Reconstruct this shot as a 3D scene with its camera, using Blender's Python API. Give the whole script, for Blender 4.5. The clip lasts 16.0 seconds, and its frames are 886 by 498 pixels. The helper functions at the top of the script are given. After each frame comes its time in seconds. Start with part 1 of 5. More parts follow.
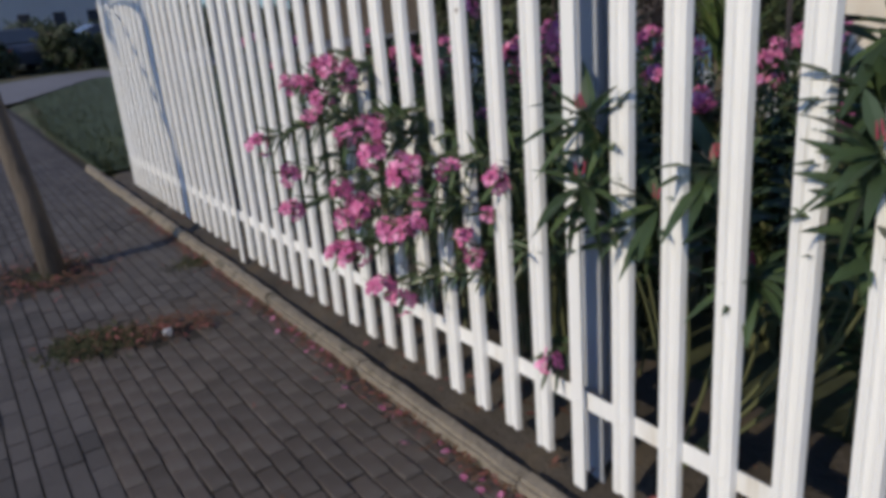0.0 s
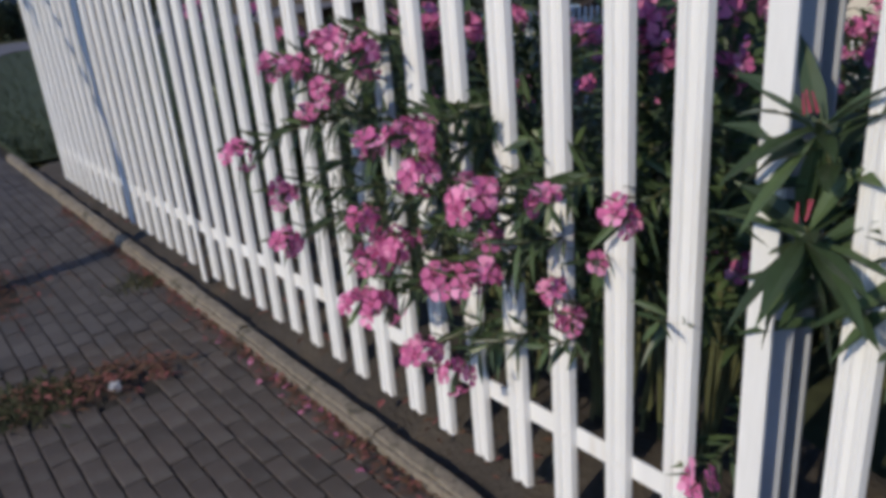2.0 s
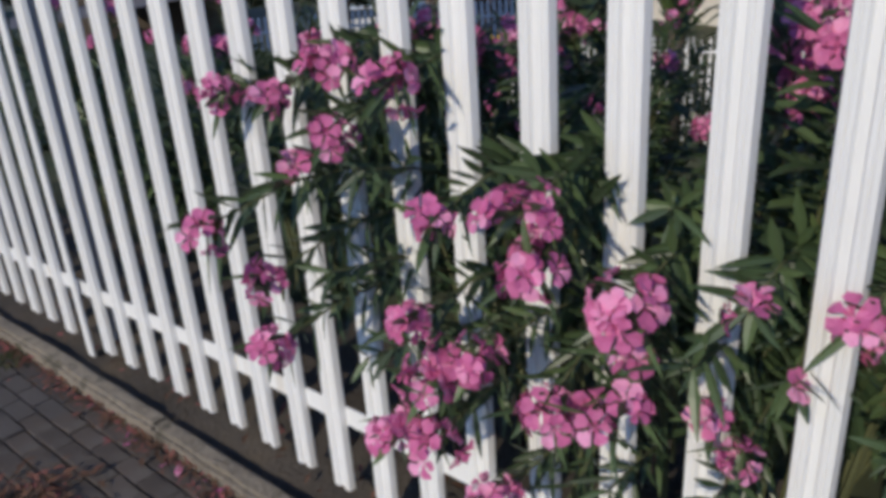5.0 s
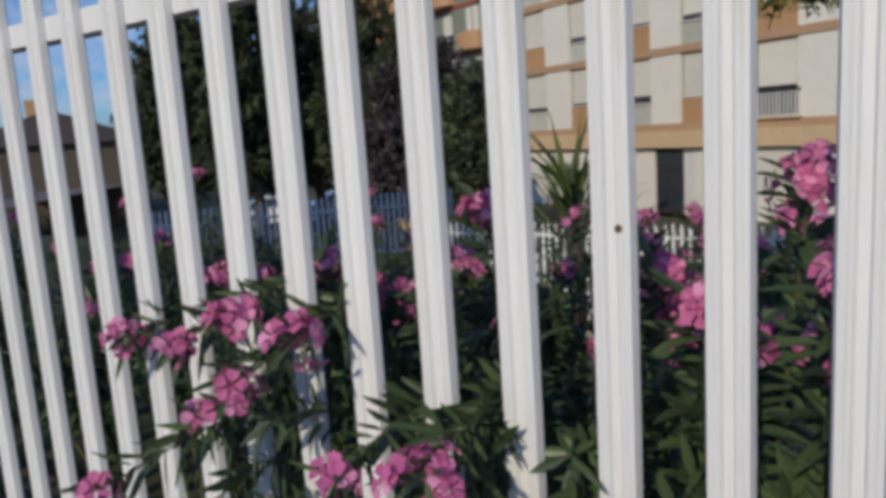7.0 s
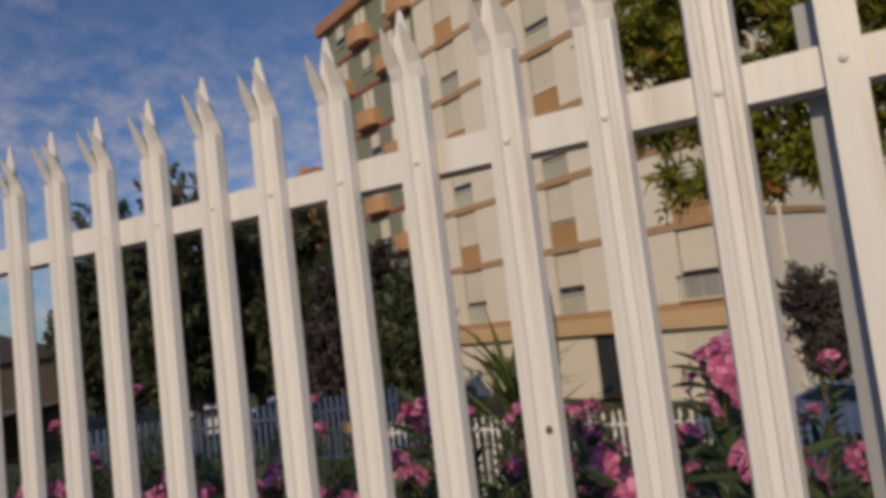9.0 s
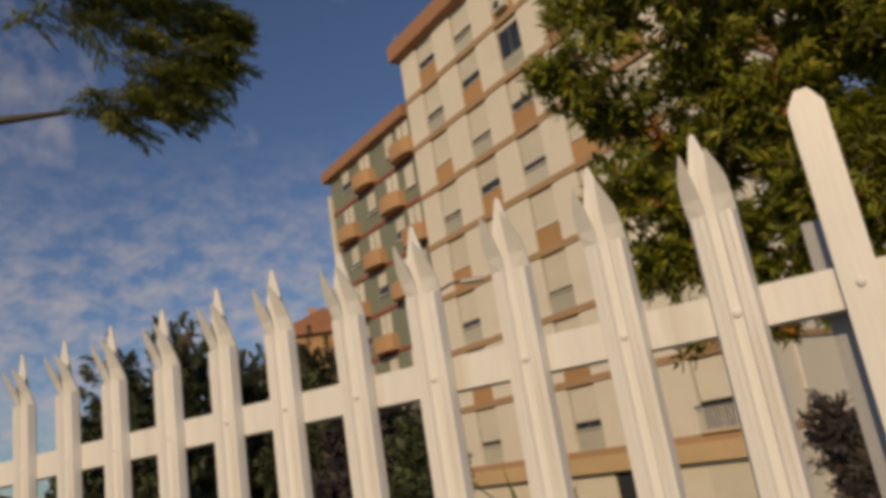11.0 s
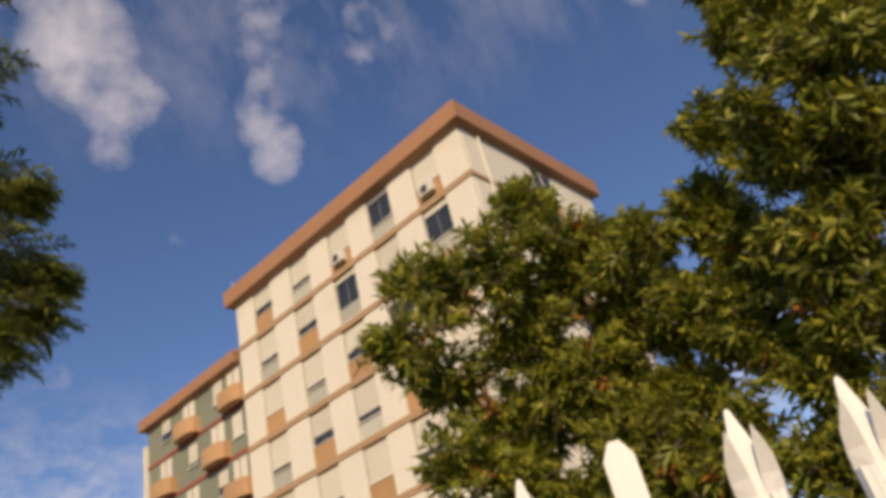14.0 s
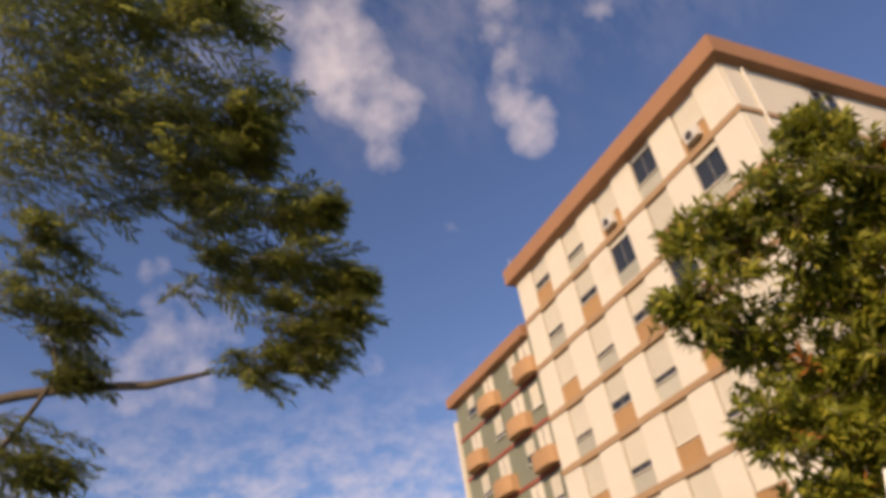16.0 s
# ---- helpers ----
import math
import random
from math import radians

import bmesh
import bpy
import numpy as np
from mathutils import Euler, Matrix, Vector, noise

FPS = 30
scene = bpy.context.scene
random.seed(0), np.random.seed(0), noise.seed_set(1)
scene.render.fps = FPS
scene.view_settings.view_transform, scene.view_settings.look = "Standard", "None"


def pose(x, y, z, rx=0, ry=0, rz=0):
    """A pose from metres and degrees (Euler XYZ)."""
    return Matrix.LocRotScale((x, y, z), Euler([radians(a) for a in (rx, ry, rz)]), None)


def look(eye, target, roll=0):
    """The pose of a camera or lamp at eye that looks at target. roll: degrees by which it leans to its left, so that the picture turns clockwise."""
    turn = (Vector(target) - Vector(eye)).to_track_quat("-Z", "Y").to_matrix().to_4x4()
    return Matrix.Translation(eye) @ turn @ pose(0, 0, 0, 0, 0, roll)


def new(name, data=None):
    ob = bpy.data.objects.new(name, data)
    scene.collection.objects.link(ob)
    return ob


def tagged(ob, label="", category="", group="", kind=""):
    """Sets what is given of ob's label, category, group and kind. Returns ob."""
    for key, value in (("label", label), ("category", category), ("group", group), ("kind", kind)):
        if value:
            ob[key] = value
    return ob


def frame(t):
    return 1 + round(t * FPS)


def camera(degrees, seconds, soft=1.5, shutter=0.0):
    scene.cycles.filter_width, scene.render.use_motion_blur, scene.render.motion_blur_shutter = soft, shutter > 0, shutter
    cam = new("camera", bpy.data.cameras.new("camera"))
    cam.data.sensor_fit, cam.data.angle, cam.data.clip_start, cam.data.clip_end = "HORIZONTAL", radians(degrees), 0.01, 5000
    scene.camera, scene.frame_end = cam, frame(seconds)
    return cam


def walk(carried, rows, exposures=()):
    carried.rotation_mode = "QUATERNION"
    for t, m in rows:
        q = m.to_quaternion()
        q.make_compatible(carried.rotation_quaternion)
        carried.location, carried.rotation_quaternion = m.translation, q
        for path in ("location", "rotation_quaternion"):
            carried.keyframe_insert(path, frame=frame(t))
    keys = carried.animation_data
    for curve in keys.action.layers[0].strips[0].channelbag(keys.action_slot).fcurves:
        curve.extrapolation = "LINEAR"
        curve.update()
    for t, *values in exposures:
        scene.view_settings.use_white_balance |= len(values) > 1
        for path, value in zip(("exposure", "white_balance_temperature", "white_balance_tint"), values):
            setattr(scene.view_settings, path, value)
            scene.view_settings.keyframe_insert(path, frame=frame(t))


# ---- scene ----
cam = camera(60.8, 16.0, soft=4.5)
PATH = [
    (0.0, pose(-1.242, 0.033, 1.372, 71.56, 4.58, -34.17)),
    (0.5, pose(-1.194, 0.236, 1.361, 70.55, 3.57, -34.63)),
    (1.0, pose(-1.200, 0.445, 1.361, 71.48, 4.99, -38.24)),
    (1.5, pose(-1.124, 0.638, 1.350, 70.58, 5.48, -38.25)),
    (2.0, pose(-1.055, 0.791, 1.349, 68.96, 4.64, -38.46)),
    (2.5, pose(-1.110, 0.937, 1.361, 70.57, 4.75, -43.48)),
    (3.0, pose(-1.025, 1.087, 1.357, 67.99, 4.61, -42.42)),
    (3.5, pose(-0.978, 1.221, 1.358, 67.50, 5.05, -45.28)),
    (6.0, pose(-0.966, 1.508, 1.374, 68.59, 3.36, -51.62)),
    (6.5, pose(-0.930, 1.456, 1.440, 74.56, 5.49, -52.72)),
    (7.0, pose(-0.966, 1.434, 1.483, 80.92, 3.76, -56.60)),
    (7.5, pose(-0.947, 1.402, 1.454, 84.92, 4.49, -58.44)),
    (8.0, pose(-0.944, 1.395, 1.471, 85.84, 5.22, -59.13)),
    (8.5, pose(-1.011, 1.393, 1.475, 90.78, 6.33, -61.05)),
    (9.0, pose(-1.019, 1.384, 1.508, 95.32, 6.85, -60.96)),
    (9.5, pose(-1.019, 1.379, 1.545, 97.25, 6.85, -58.85)),
    (12.0, pose(-1.034, 1.372, 1.673, 112.66, 9.83, -64.62)),
    (12.5, pose(-1.044, 1.366, 1.686, 115.55, 9.75, -67.58)),
    (13.0, pose(-1.065, 1.359, 1.709, 117.54, 10.93, -69.17)),
    (13.5, pose(-1.067, 1.346, 1.732, 119.80, 12.36, -71.12)),
    (14.0, pose(-1.077, 1.329, 1.749, 121.93, 12.81, -71.88)),
    (14.5, pose(-1.074, 1.308, 1.769, 124.45, 12.53, -69.32)),
    (15.0, pose(-1.067, 1.331, 1.790, 127.79, 11.06, -65.66)),
    (15.5, pose(-1.058, 1.345, 1.801, 127.14, 10.64, -56.09)),
    (16.0, pose(-1.050, 1.359, 1.810, 123.70, 8.98, -49.77)),
]
walk(cam, PATH, exposures=[(0.0, -0.03, 7200, 8), (3.5, -0.06, 6850, 9), (6.5, -0.2, 6900, 7), (7.5, -0.42, 7400, 9), (9.5, -0.58, 10200, 14), (12.0, -0.38, 12800, 13), (14.0, 0.19, 10900, 14), (15.0, 0.36, 10400, 14), (16.0, 0.34, 11900, 21)])

# ---------------------------------------------------------------- light
SUN_TO = Vector((0.965, 0.14, -0.50)).normalized()
world = bpy.data.worlds.new("sky")
scene.world = world
world.use_nodes = True
wn, wl = world.node_tree.nodes, world.node_tree.links
for nd in list(wn):
    wn.remove(nd)


def wnode(kind, operation="", interpolation="", data_type="", blend_type=""):
    nd = wn.new(kind)
    if operation:
        nd.operation = operation
    if interpolation:
        nd.interpolation_type = interpolation
    if data_type:
        nd.data_type = data_type
    if blend_type:
        nd.blend_type = blend_type
    return nd


sky = wnode("ShaderNodeTexSky")
sky.sky_type, sky.sun_disc, sky.sun_elevation, sky.sun_rotation = "NISHITA", False, radians(27), radians(262)
sky.air_density, sky.dust_density, sky.ozone_density = 1.0, 0.6, 3.0
coord = wnode("ShaderNodeTexCoord")


def wmath(op, a, b=None, c=None):
    nd = wnode("ShaderNodeMath", operation=op)
    for i, v in enumerate((a, b, c)):
        if v is None:
            continue
        if isinstance(v, (int, float)):
            nd.inputs[i].default_value = v
        else:
            wl.new(v, nd.inputs[i])
    return nd.outputs[0]


def wnoise(scale, detail, rough, stretch=(1, 1, 1)):
    mp = wnode("ShaderNodeMapping")
    mp.inputs["Scale"].default_value = stretch
    wl.new(coord.outputs["Generated"], mp.inputs[0])
    nz = wnode("ShaderNodeTexNoise")
    nz.inputs["Scale"].default_value, nz.inputs["Detail"].default_value, nz.inputs["Roughness"].default_value = scale, detail, rough
    wl.new(mp.outputs[0], nz.inputs["Vector"])
    return nz.outputs["Fac"]


# cumulus puffs: each a direction, an angular size and a weight, broken up by noise
PUFFS = [((0.463, 0.426, 0.777), 0.046, 0.90), ((0.505, 0.434, 0.745), 0.052, 1.0), ((0.545, 0.447, 0.709), 0.050, 1.0), ((0.590, 0.460, 0.663), 0.038, 0.72), ((0.663, 0.312, 0.681), 0.028, 0.88), ((0.700, 0.299, 0.648), 0.030, 0.86),
         ((0.650, 0.277, 0.707), 0.024, 0.86), ((0.605, 0.245, 0.757), 0.034, 0.62), ((0.555, 0.235, 0.798), 0.040, 0.64), ((0.444, 0.766, 0.465), 0.09, 0.62), ((0.40, 0.474, 0.784), 0.04, 0.72), ((0.700, -0.183, 0.690), 0.026, 0.60), ((0.656, 0.139, 0.742), 0.03, 0.66)]
puff = None
for d, size, weight in PUFFS:
    dot = wnode("ShaderNodeVectorMath", operation="DOT_PRODUCT")
    wl.new(coord.outputs["Generated"], dot.inputs[0])
    dot.inputs[1].default_value = Vector(d).normalized()
    rng = wnode("ShaderNodeMapRange", interpolation="SMOOTHSTEP")
    for i, v in ((1, math.cos(size * 1.85)), (2, math.cos(size * 0.2)), (3, 0.0), (4, weight)):
        rng.inputs[i].default_value = v
    wl.new(dot.outputs["Value"], rng.inputs[0])
    puff = rng.outputs[0] if puff is None else wmath("MAXIMUM", puff, rng.outputs[0])
sep = wnode("ShaderNodeSeparateXYZ")
wl.new(coord.outputs["Generated"], sep.inputs[0])
low = wnode("ShaderNodeMapRange", interpolation="SMOOTHSTEP")
for i, v in ((1, 0.46), (2, 0.20), (3, 0.0), (4, 0.60)):
    low.inputs[i].default_value = v
wl.new(sep.outputs["Z"], low.inputs[0])
breakup = wnoise(14.0, 8.0, 0.54)
mackerel = wnoise(24.0, 6.0, 0.62, (1, 1, 1.7))
m1 = wmath("MULTIPLY", wmath("ADD", wmath("MULTIPLY_ADD", breakup, 2.7, -1.78), puff), 0.80)
m2 = wmath("MULTIPLY", low.outputs[0], wmath("MULTIPLY_ADD", mackerel, 4.6, -1.75))
mask = wnode("ShaderNodeClamp")
high = wnode("ShaderNodeMapRange", interpolation="SMOOTHSTEP")
for i, v in ((1, 0.60), (2, 0.74), (3, 0.0), (4, 0.20)):
    high.inputs[i].default_value = v
wl.new(sep.outputs["Z"], high.inputs[0])
wisps = wmath("MULTIPLY", high.outputs[0], wmath("MULTIPLY_ADD", wnoise(8.0, 8.0, 0.6, (1, 1.5, 0.9)), 4.0, -1.75))
wl.new(wmath("MAXIMUM", wisps, wmath("MAXIMUM", m1, m2)), mask.inputs[0])
mix = wnode("ShaderNodeMix", data_type="RGBA")
wl.new(wmath("MULTIPLY", mask.outputs[0], 0.78), mix.inputs["Factor"])
gain = wnode("ShaderNodeMix", data_type="RGBA", blend_type="MULTIPLY")
gain.inputs["Factor"].default_value = 1.0
gain.inputs["B"].default_value = (0.39, 0.64, 1.06, 1)
wl.new(sky.outputs[0], gain.inputs["A"])
wl.new(gain.outputs["Result"], mix.inputs["A"])
mix.inputs["B"].default_value = (4.3, 4.7, 6.5, 1)
bg = wnode("ShaderNodeBackground")
bg.inputs["Strength"].default_value = 0.135
wl.new(mix.outputs["Result"], bg.inputs["Color"])
wout = wnode("ShaderNodeOutputWorld")
wl.new(bg.outputs[0], wout.inputs[0])

sun = new("sun", bpy.data.lights.new("sun", "SUN"))
sun.data.energy, sun.data.angle, sun.data.color = 2.95, radians(0.6), (1.0, 0.90, 0.76)
sun.matrix_world = look((0, 0, 30), Vector((0, 0, 30)) + SUN_TO)

# ---------------------------------------------------------------- materials


def material(name, color, rough=0.7, metal=0.0, grain=(40.0, 0.15), patch=(2.0, 0.2), bump=0.0, tint=None, each=0.0, island=0.0, stretch=(1, 1, 1), sheen=0.0, translucent=0.0, space="Object", bump_scale=None):
    """Base colour varied at two scales: fine grain and larger patches (scale, amount), optionally towards tint, and from piece to piece."""
    m = bpy.data.materials.new(name)
    m.use_nodes = True
    n, l = m.node_tree.nodes, m.node_tree.links
    b = n["Principled BSDF"]
    b.inputs["Roughness"].default_value, b.inputs["Metallic"].default_value = rough, metal
    tc = n.new("ShaderNodeTexCoord")
    mp = n.new("ShaderNodeMapping")
    mp.inputs["Scale"].default_value = stretch
    l.new(tc.outputs[space], mp.inputs[0])

    def nz(scale, detail=4.0):
        x = n.new("ShaderNodeTexNoise")
        x.inputs["Scale"].default_value, x.inputs["Detail"].default_value = scale, detail
        l.new(mp.outputs[0], x.inputs["Vector"])
        return x.outputs["Fac"]

    def ma(op, a, bb):
        x = n.new("ShaderNodeMath")
        x.operation = op
        for i, v in enumerate((a, bb)):
            if isinstance(v, (int, float)):
                x.inputs[i].default_value = v
            else:
                l.new(v, x.inputs[i])
        return x.outputs[0]

    fine, coarse = nz(grain[0]), nz(patch[0], 3.0)
    value = ma("ADD", ma("MULTIPLY", ma("SUBTRACT", fine, 0.5), 2.2 * grain[1]), ma("MULTIPLY", ma("SUBTRACT", coarse, 0.5), 2.2 * patch[1]))
    if each:
        info = n.new("ShaderNodeObjectInfo")
        value = ma("ADD", value, ma("MULTIPLY", ma("SUBTRACT", info.outputs["Random"], 0.5), 2 * each))
    if island:
        geo = n.new("ShaderNodeNewGeometry")
        value = ma("ADD", value, ma("MULTIPLY", ma("SUBTRACT", geo.outputs["Random Per Island"], 0.5), 2 * island))
    hsv = n.new("ShaderNodeHueSaturation")
    l.new(ma("ADD", value, 1.0), hsv.inputs["Value"])
    if tint:
        mx = n.new("ShaderNodeMix")
        mx.data_type = "RGBA"
        mx.inputs["A"].default_value, mx.inputs["B"].default_value = (*color, 1), (*tint, 1)
        src = coarse
        if island:
            src = geo.outputs["Random Per Island"]
        rp = n.new("ShaderNodeMapRange")
        rp.inputs[1].default_value, rp.inputs[2].default_value = (0.55, 0.68) if not island else (0.55, 1.0)
        l.new(src, rp.inputs[0])
        l.new(rp.outputs[0], mx.inputs["Factor"])
        l.new(mx.outputs["Result"], hsv.inputs["Color"])
    else:
        hsv.inputs["Color"].default_value = (*color, 1)
    l.new(hsv.outputs[0], b.inputs["Base Color"])
    if bump:
        bp = n.new("ShaderNodeBump")
        bp.inputs["Strength"].default_value, bp.inputs["Distance"].default_value = bump, 0.01
        l.new(nz(bump_scale, 5.0) if bump_scale else fine, bp.inputs["Height"])
        l.new(bp.outputs[0], b.inputs["Normal"])
    if translucent:
        tr = n.new("ShaderNodeBsdfTranslucent")
        l.new(hsv.outputs[0], tr.inputs[0])
        ms = n.new("ShaderNodeMixShader")
        ms.inputs[0].default_value = translucent
        out = n["Material Output"]
        l.new(b.outputs[0], ms.inputs[1])
        l.new(tr.outputs[0], ms.inputs[2])
        l.new(ms.outputs[0], out.inputs[0])
    return m


PAINT = material("white paint", (0.78, 0.78, 0.77), 0.42, grain=(160, 0.06), patch=(14, 0.10), stretch=(1, 1, 0.10), each=0.03, bump=0.10, tint=(0.62, 0.58, 0.51))
# bluish cast of the posts is shade behind the pales, put into the colour
STEEL = material("shade grey steel", (0.33, 0.35, 0.385), 0.5, grain=(120, 0.06), patch=(4, 0.12), bump=0.05)
ZINC = material("dull zinc", (0.45, 0.44, 0.42), 0.45, 0.6, grain=(200, 0.1), patch=(20, 0.2))
RUST = material("rusty spot", (0.12, 0.07, 0.04), 0.9, grain=(200, 0.2), patch=(40, 0.2))
BRICK = material("paving block", (0.082, 0.067, 0.059), 0.85, grain=(180, 0.35), patch=(6, 0.4), bump=0.6, each=0.2, tint=(0.088, 0.078, 0.070), space="Object")
BRICKS = material("paving blocks far", (0.078, 0.070, 0.068), 0.85, grain=(150, 0.3), patch=(2, 0.3), bump=0.5, island=0.22)
JOINT = material("dirt joint", (0.030, 0.026, 0.022), 0.95, grain=(90, 0.4), patch=(5, 0.4), bump=0.6)
KERB = material("kerb concrete", (0.245, 0.21, 0.165), 0.9, grain=(90, 0.5), patch=(11, 0.55), bump=0.9, tint=(0.085, 0.075, 0.055), each=0.1)
SOIL = material("dry soil", (0.060, 0.050, 0.040), 0.95, grain=(60, 0.4), patch=(4, 0.45), bump=0.9, tint=(0.07, 0.055, 0.038))
LEAF = material("oleander leaf", (0.058, 0.096, 0.046), 0.40, grain=(60, 0.1), patch=(6, 0.2), island=0.38, tint=(0.082, 0.122, 0.05), translucent=0.22)
STEM = material("oleander stem", (0.10, 0.11, 0.05), 0.7, grain=(80, 0.2), patch=(9, 0.3))
PETAL = material("pink petals", (0.76, 0.19, 0.43), 0.6, grain=(120, 0.08), patch=(25, 0.15), island=0.18, tint=(0.86, 0.38, 0.60), translucent=0.35)
BUD = material("flower bud", (0.40, 0.05, 0.10), 0.6, grain=(100, 0.1), patch=(20, 0.2))
TREELEAF = material("glossy tree leaf", (0.215, 0.245, 0.038), 0.5, grain=(30, 0.1), patch=(2.0, 0.25), island=0.4, tint=(0.32, 0.295, 0.048), translucent=0.38)
DRYLEAF = material("dry orange leaf", (0.35, 0.13, 0.03), 0.7, grain=(50, 0.2), patch=(9, 0.3), island=0.35, translucent=0.2)
FERN = material("feathery leaf", (0.22, 0.255, 0.085), 0.55, grain=(30, 0.1), patch=(1.5, 0.25), island=0.4, tint=(0.36, 0.37, 0.095), translucent=0.62)
DARKLEAF = material("dark tree leaf", (0.055, 0.072, 0.036), 0.6, grain=(8, 0.2), patch=(0.5, 0.3), island=0.4, tint=(0.075, 0.095, 0.042), translucent=0.15)
PURPLELEAF = material("purple tree leaf", (0.070, 0.058, 0.060), 0.6, grain=(8, 0.2), patch=(0.5, 0.3), island=0.4, translucent=0.1)
SPEAR = material("spear leaf", (0.09, 0.14, 0.045), 0.45, grain=(20, 0.1), patch=(3, 0.2), island=0.3, tint=(0.15, 0.18, 0.06), translucent=0.15)
BARK = material("bark", (0.105, 0.085, 0.068), 0.9, grain=(45, 0.35), patch=(8, 0.3), bump=0.9, stretch=(1, 1, 0.25))
GROUND = material("rough ground", (0.055, 0.065, 0.028), 0.95, grain=(14, 0.4), patch=(0.5, 0.4), bump=0.6, tint=(0.10, 0.08, 0.05))
# grass base colour is lowered to carry the shade of trees over the lawn
GRASS = material("lawn grass darkened for shade", (0.036, 0.055, 0.016), 0.8, grain=(20, 0.3), patch=(0.8, 0.35), island=0.35, tint=(0.13, 0.11, 0.045))
GREYPAPER = material("dirty paper", (0.36, 0.37, 0.40), 0.8, grain=(90, 0.15), patch=(25, 0.25))
WEED = material("low weeds", (0.050, 0.062, 0.026), 0.8, grain=(60, 0.2), patch=(9, 0.3), island=0.4, tint=(0.10, 0.085, 0.045))
ASPHALT = material("asphalt", (0.15, 0.15, 0.165), 0.9, grain=(40, 0.2), patch=(0.6, 0.2), bump=0.3)
LITTERLEAF = material("fallen leaf", (0.13, 0.065, 0.038), 0.9, grain=(90, 0.3), patch=(20, 0.3), island=0.5, tint=(0.20, 0.055, 0.06))
WHITEWALL = material("cream white render", (0.74, 0.70, 0.62), 0.85, grain=(6, 0.05), patch=(0.35, 0.08), bump=0.05, tint=(0.68, 0.63, 0.55))
RECESS = material("pale shutter column", (0.68, 0.65, 0.58), 0.85, grain=(6, 0.05), patch=(0.5, 0.08), each=0.04)
TERRACOTTA = material("tan render", (0.47, 0.27, 0.135), 0.85, grain=(5, 0.08), patch=(0.6, 0.12), each=0.08)
CORNICE = material("brown cornice render", (0.40, 0.20, 0.115), 0.85, grain=(4, 0.07), patch=(0.4, 0.12))
BAND = material("brown band", (0.44, 0.275, 0.165), 0.85, grain=(5, 0.07), patch=(0.6, 0.12))
FASCIA = material("yellow ochre fascia", (0.60, 0.43, 0.26), 0.85, grain=(5, 0.07), patch=(0.6, 0.12))
SHUTTER = material("roller shutter", (0.72, 0.685, 0.60), 0.6, grain=(3, 0.05), patch=(1, 0.06), each=0.08)
GREYPANEL = material("grey parapet panel", (0.46, 0.46, 0.40), 0.6, grain=(4, 0.08), patch=(1, 0.1), each=0.15)
GREENWALL = material("grey green render", (0.215, 0.235, 0.185), 0.85, grain=(5, 0.07), patch=(0.4, 0.12))
REDBAND = material("red band", (0.36, 0.085, 0.06), 0.85, grain=(5, 0.08), patch=(0.6, 0.15))
PEACH = material("peach balcony render", (0.52, 0.30, 0.165), 0.85, grain=(5, 0.07), patch=(0.6, 0.12), each=0.06)
DARKGLASS = material("dark glass", (0.035, 0.045, 0.06), 0.08, grain=(2, 0.1), patch=(0.5, 0.2))
DOORWOOD = material("dark door", (0.045, 0.035, 0.035), 0.4, grain=(5, 0.1), patch=(1, 0.2))
PLASTIC = material("white plastic", (0.66, 0.65, 0.62), 0.5, grain=(20, 0.05), patch=(3, 0.08))
ALUMINIUM = material("grey aluminium frame", (0.24, 0.23, 0.22), 0.5, 0.3, grain=(20, 0.05), patch=(3, 0.08))
BLUEPAINT = material("blue painted steel", (0.075, 0.125, 0.23), 0.5, grain=(30, 0.06), patch=(2, 0.15), each=0.1)
CARWHITE = material("white car paint", (0.72, 0.73, 0.74), 0.18, grain=(20, 0.02), patch=(1, 0.03))
CARDARK = material("dark car paint", (0.04, 0.05, 0.075), 0.15, grain=(20, 0.05), patch=(1, 0.05))
RUBBER = material("black rubber", (0.02, 0.02, 0.02), 0.85, grain=(50, 0.2), patch=(5, 0.2))
YELLOW = material("yellow render", (0.62, 0.38, 0.06), 0.8, grain=(5, 0.1), patch=(0.6, 0.15))
FARWALL = material("far pale wall", (0.50, 0.48, 0.46), 0.85, grain=(3, 0.08), patch=(0.3, 0.15))
ROOFTILE = material("clay roof tiles", (0.33, 0.15, 0.09), 0.85, grain=(9, 0.2), patch=(1, 0.2))
LENSRED = material("red lamp lens", (0.75, 0.12, 0.03), 0.3, grain=(20, 0.05), patch=(3, 0.05))

# ---------------------------------------------------------------- mesh helpers


def mesh_object(name, verts, faces, mat, parent=None, label="", smooth=False):
    me = bpy.data.meshes.new(name)
    me.from_pydata([tuple(v) for v in verts], [], faces)
    me.materials.append(mat)
    if smooth:
        me.polygons.foreach_set("use_smooth", [True] * len(me.polygons))
    me.update()
    ob = new(name, me)
    ob.parent = parent
    if label:
        ob["label"] = label
    return ob


def part(name, bm, mat, parent=None, label="", smooth=False):
    me = bpy.data.meshes.new(name)
    bm.to_mesh(me)
    bm.free()
    me.materials.append(mat)
    if smooth:
        me.polygons.foreach_set("use_smooth", [True] * len(me.polygons))
    ob = new(name, me)
    ob.parent = parent
    if label:
        ob["label"] = label
    return ob


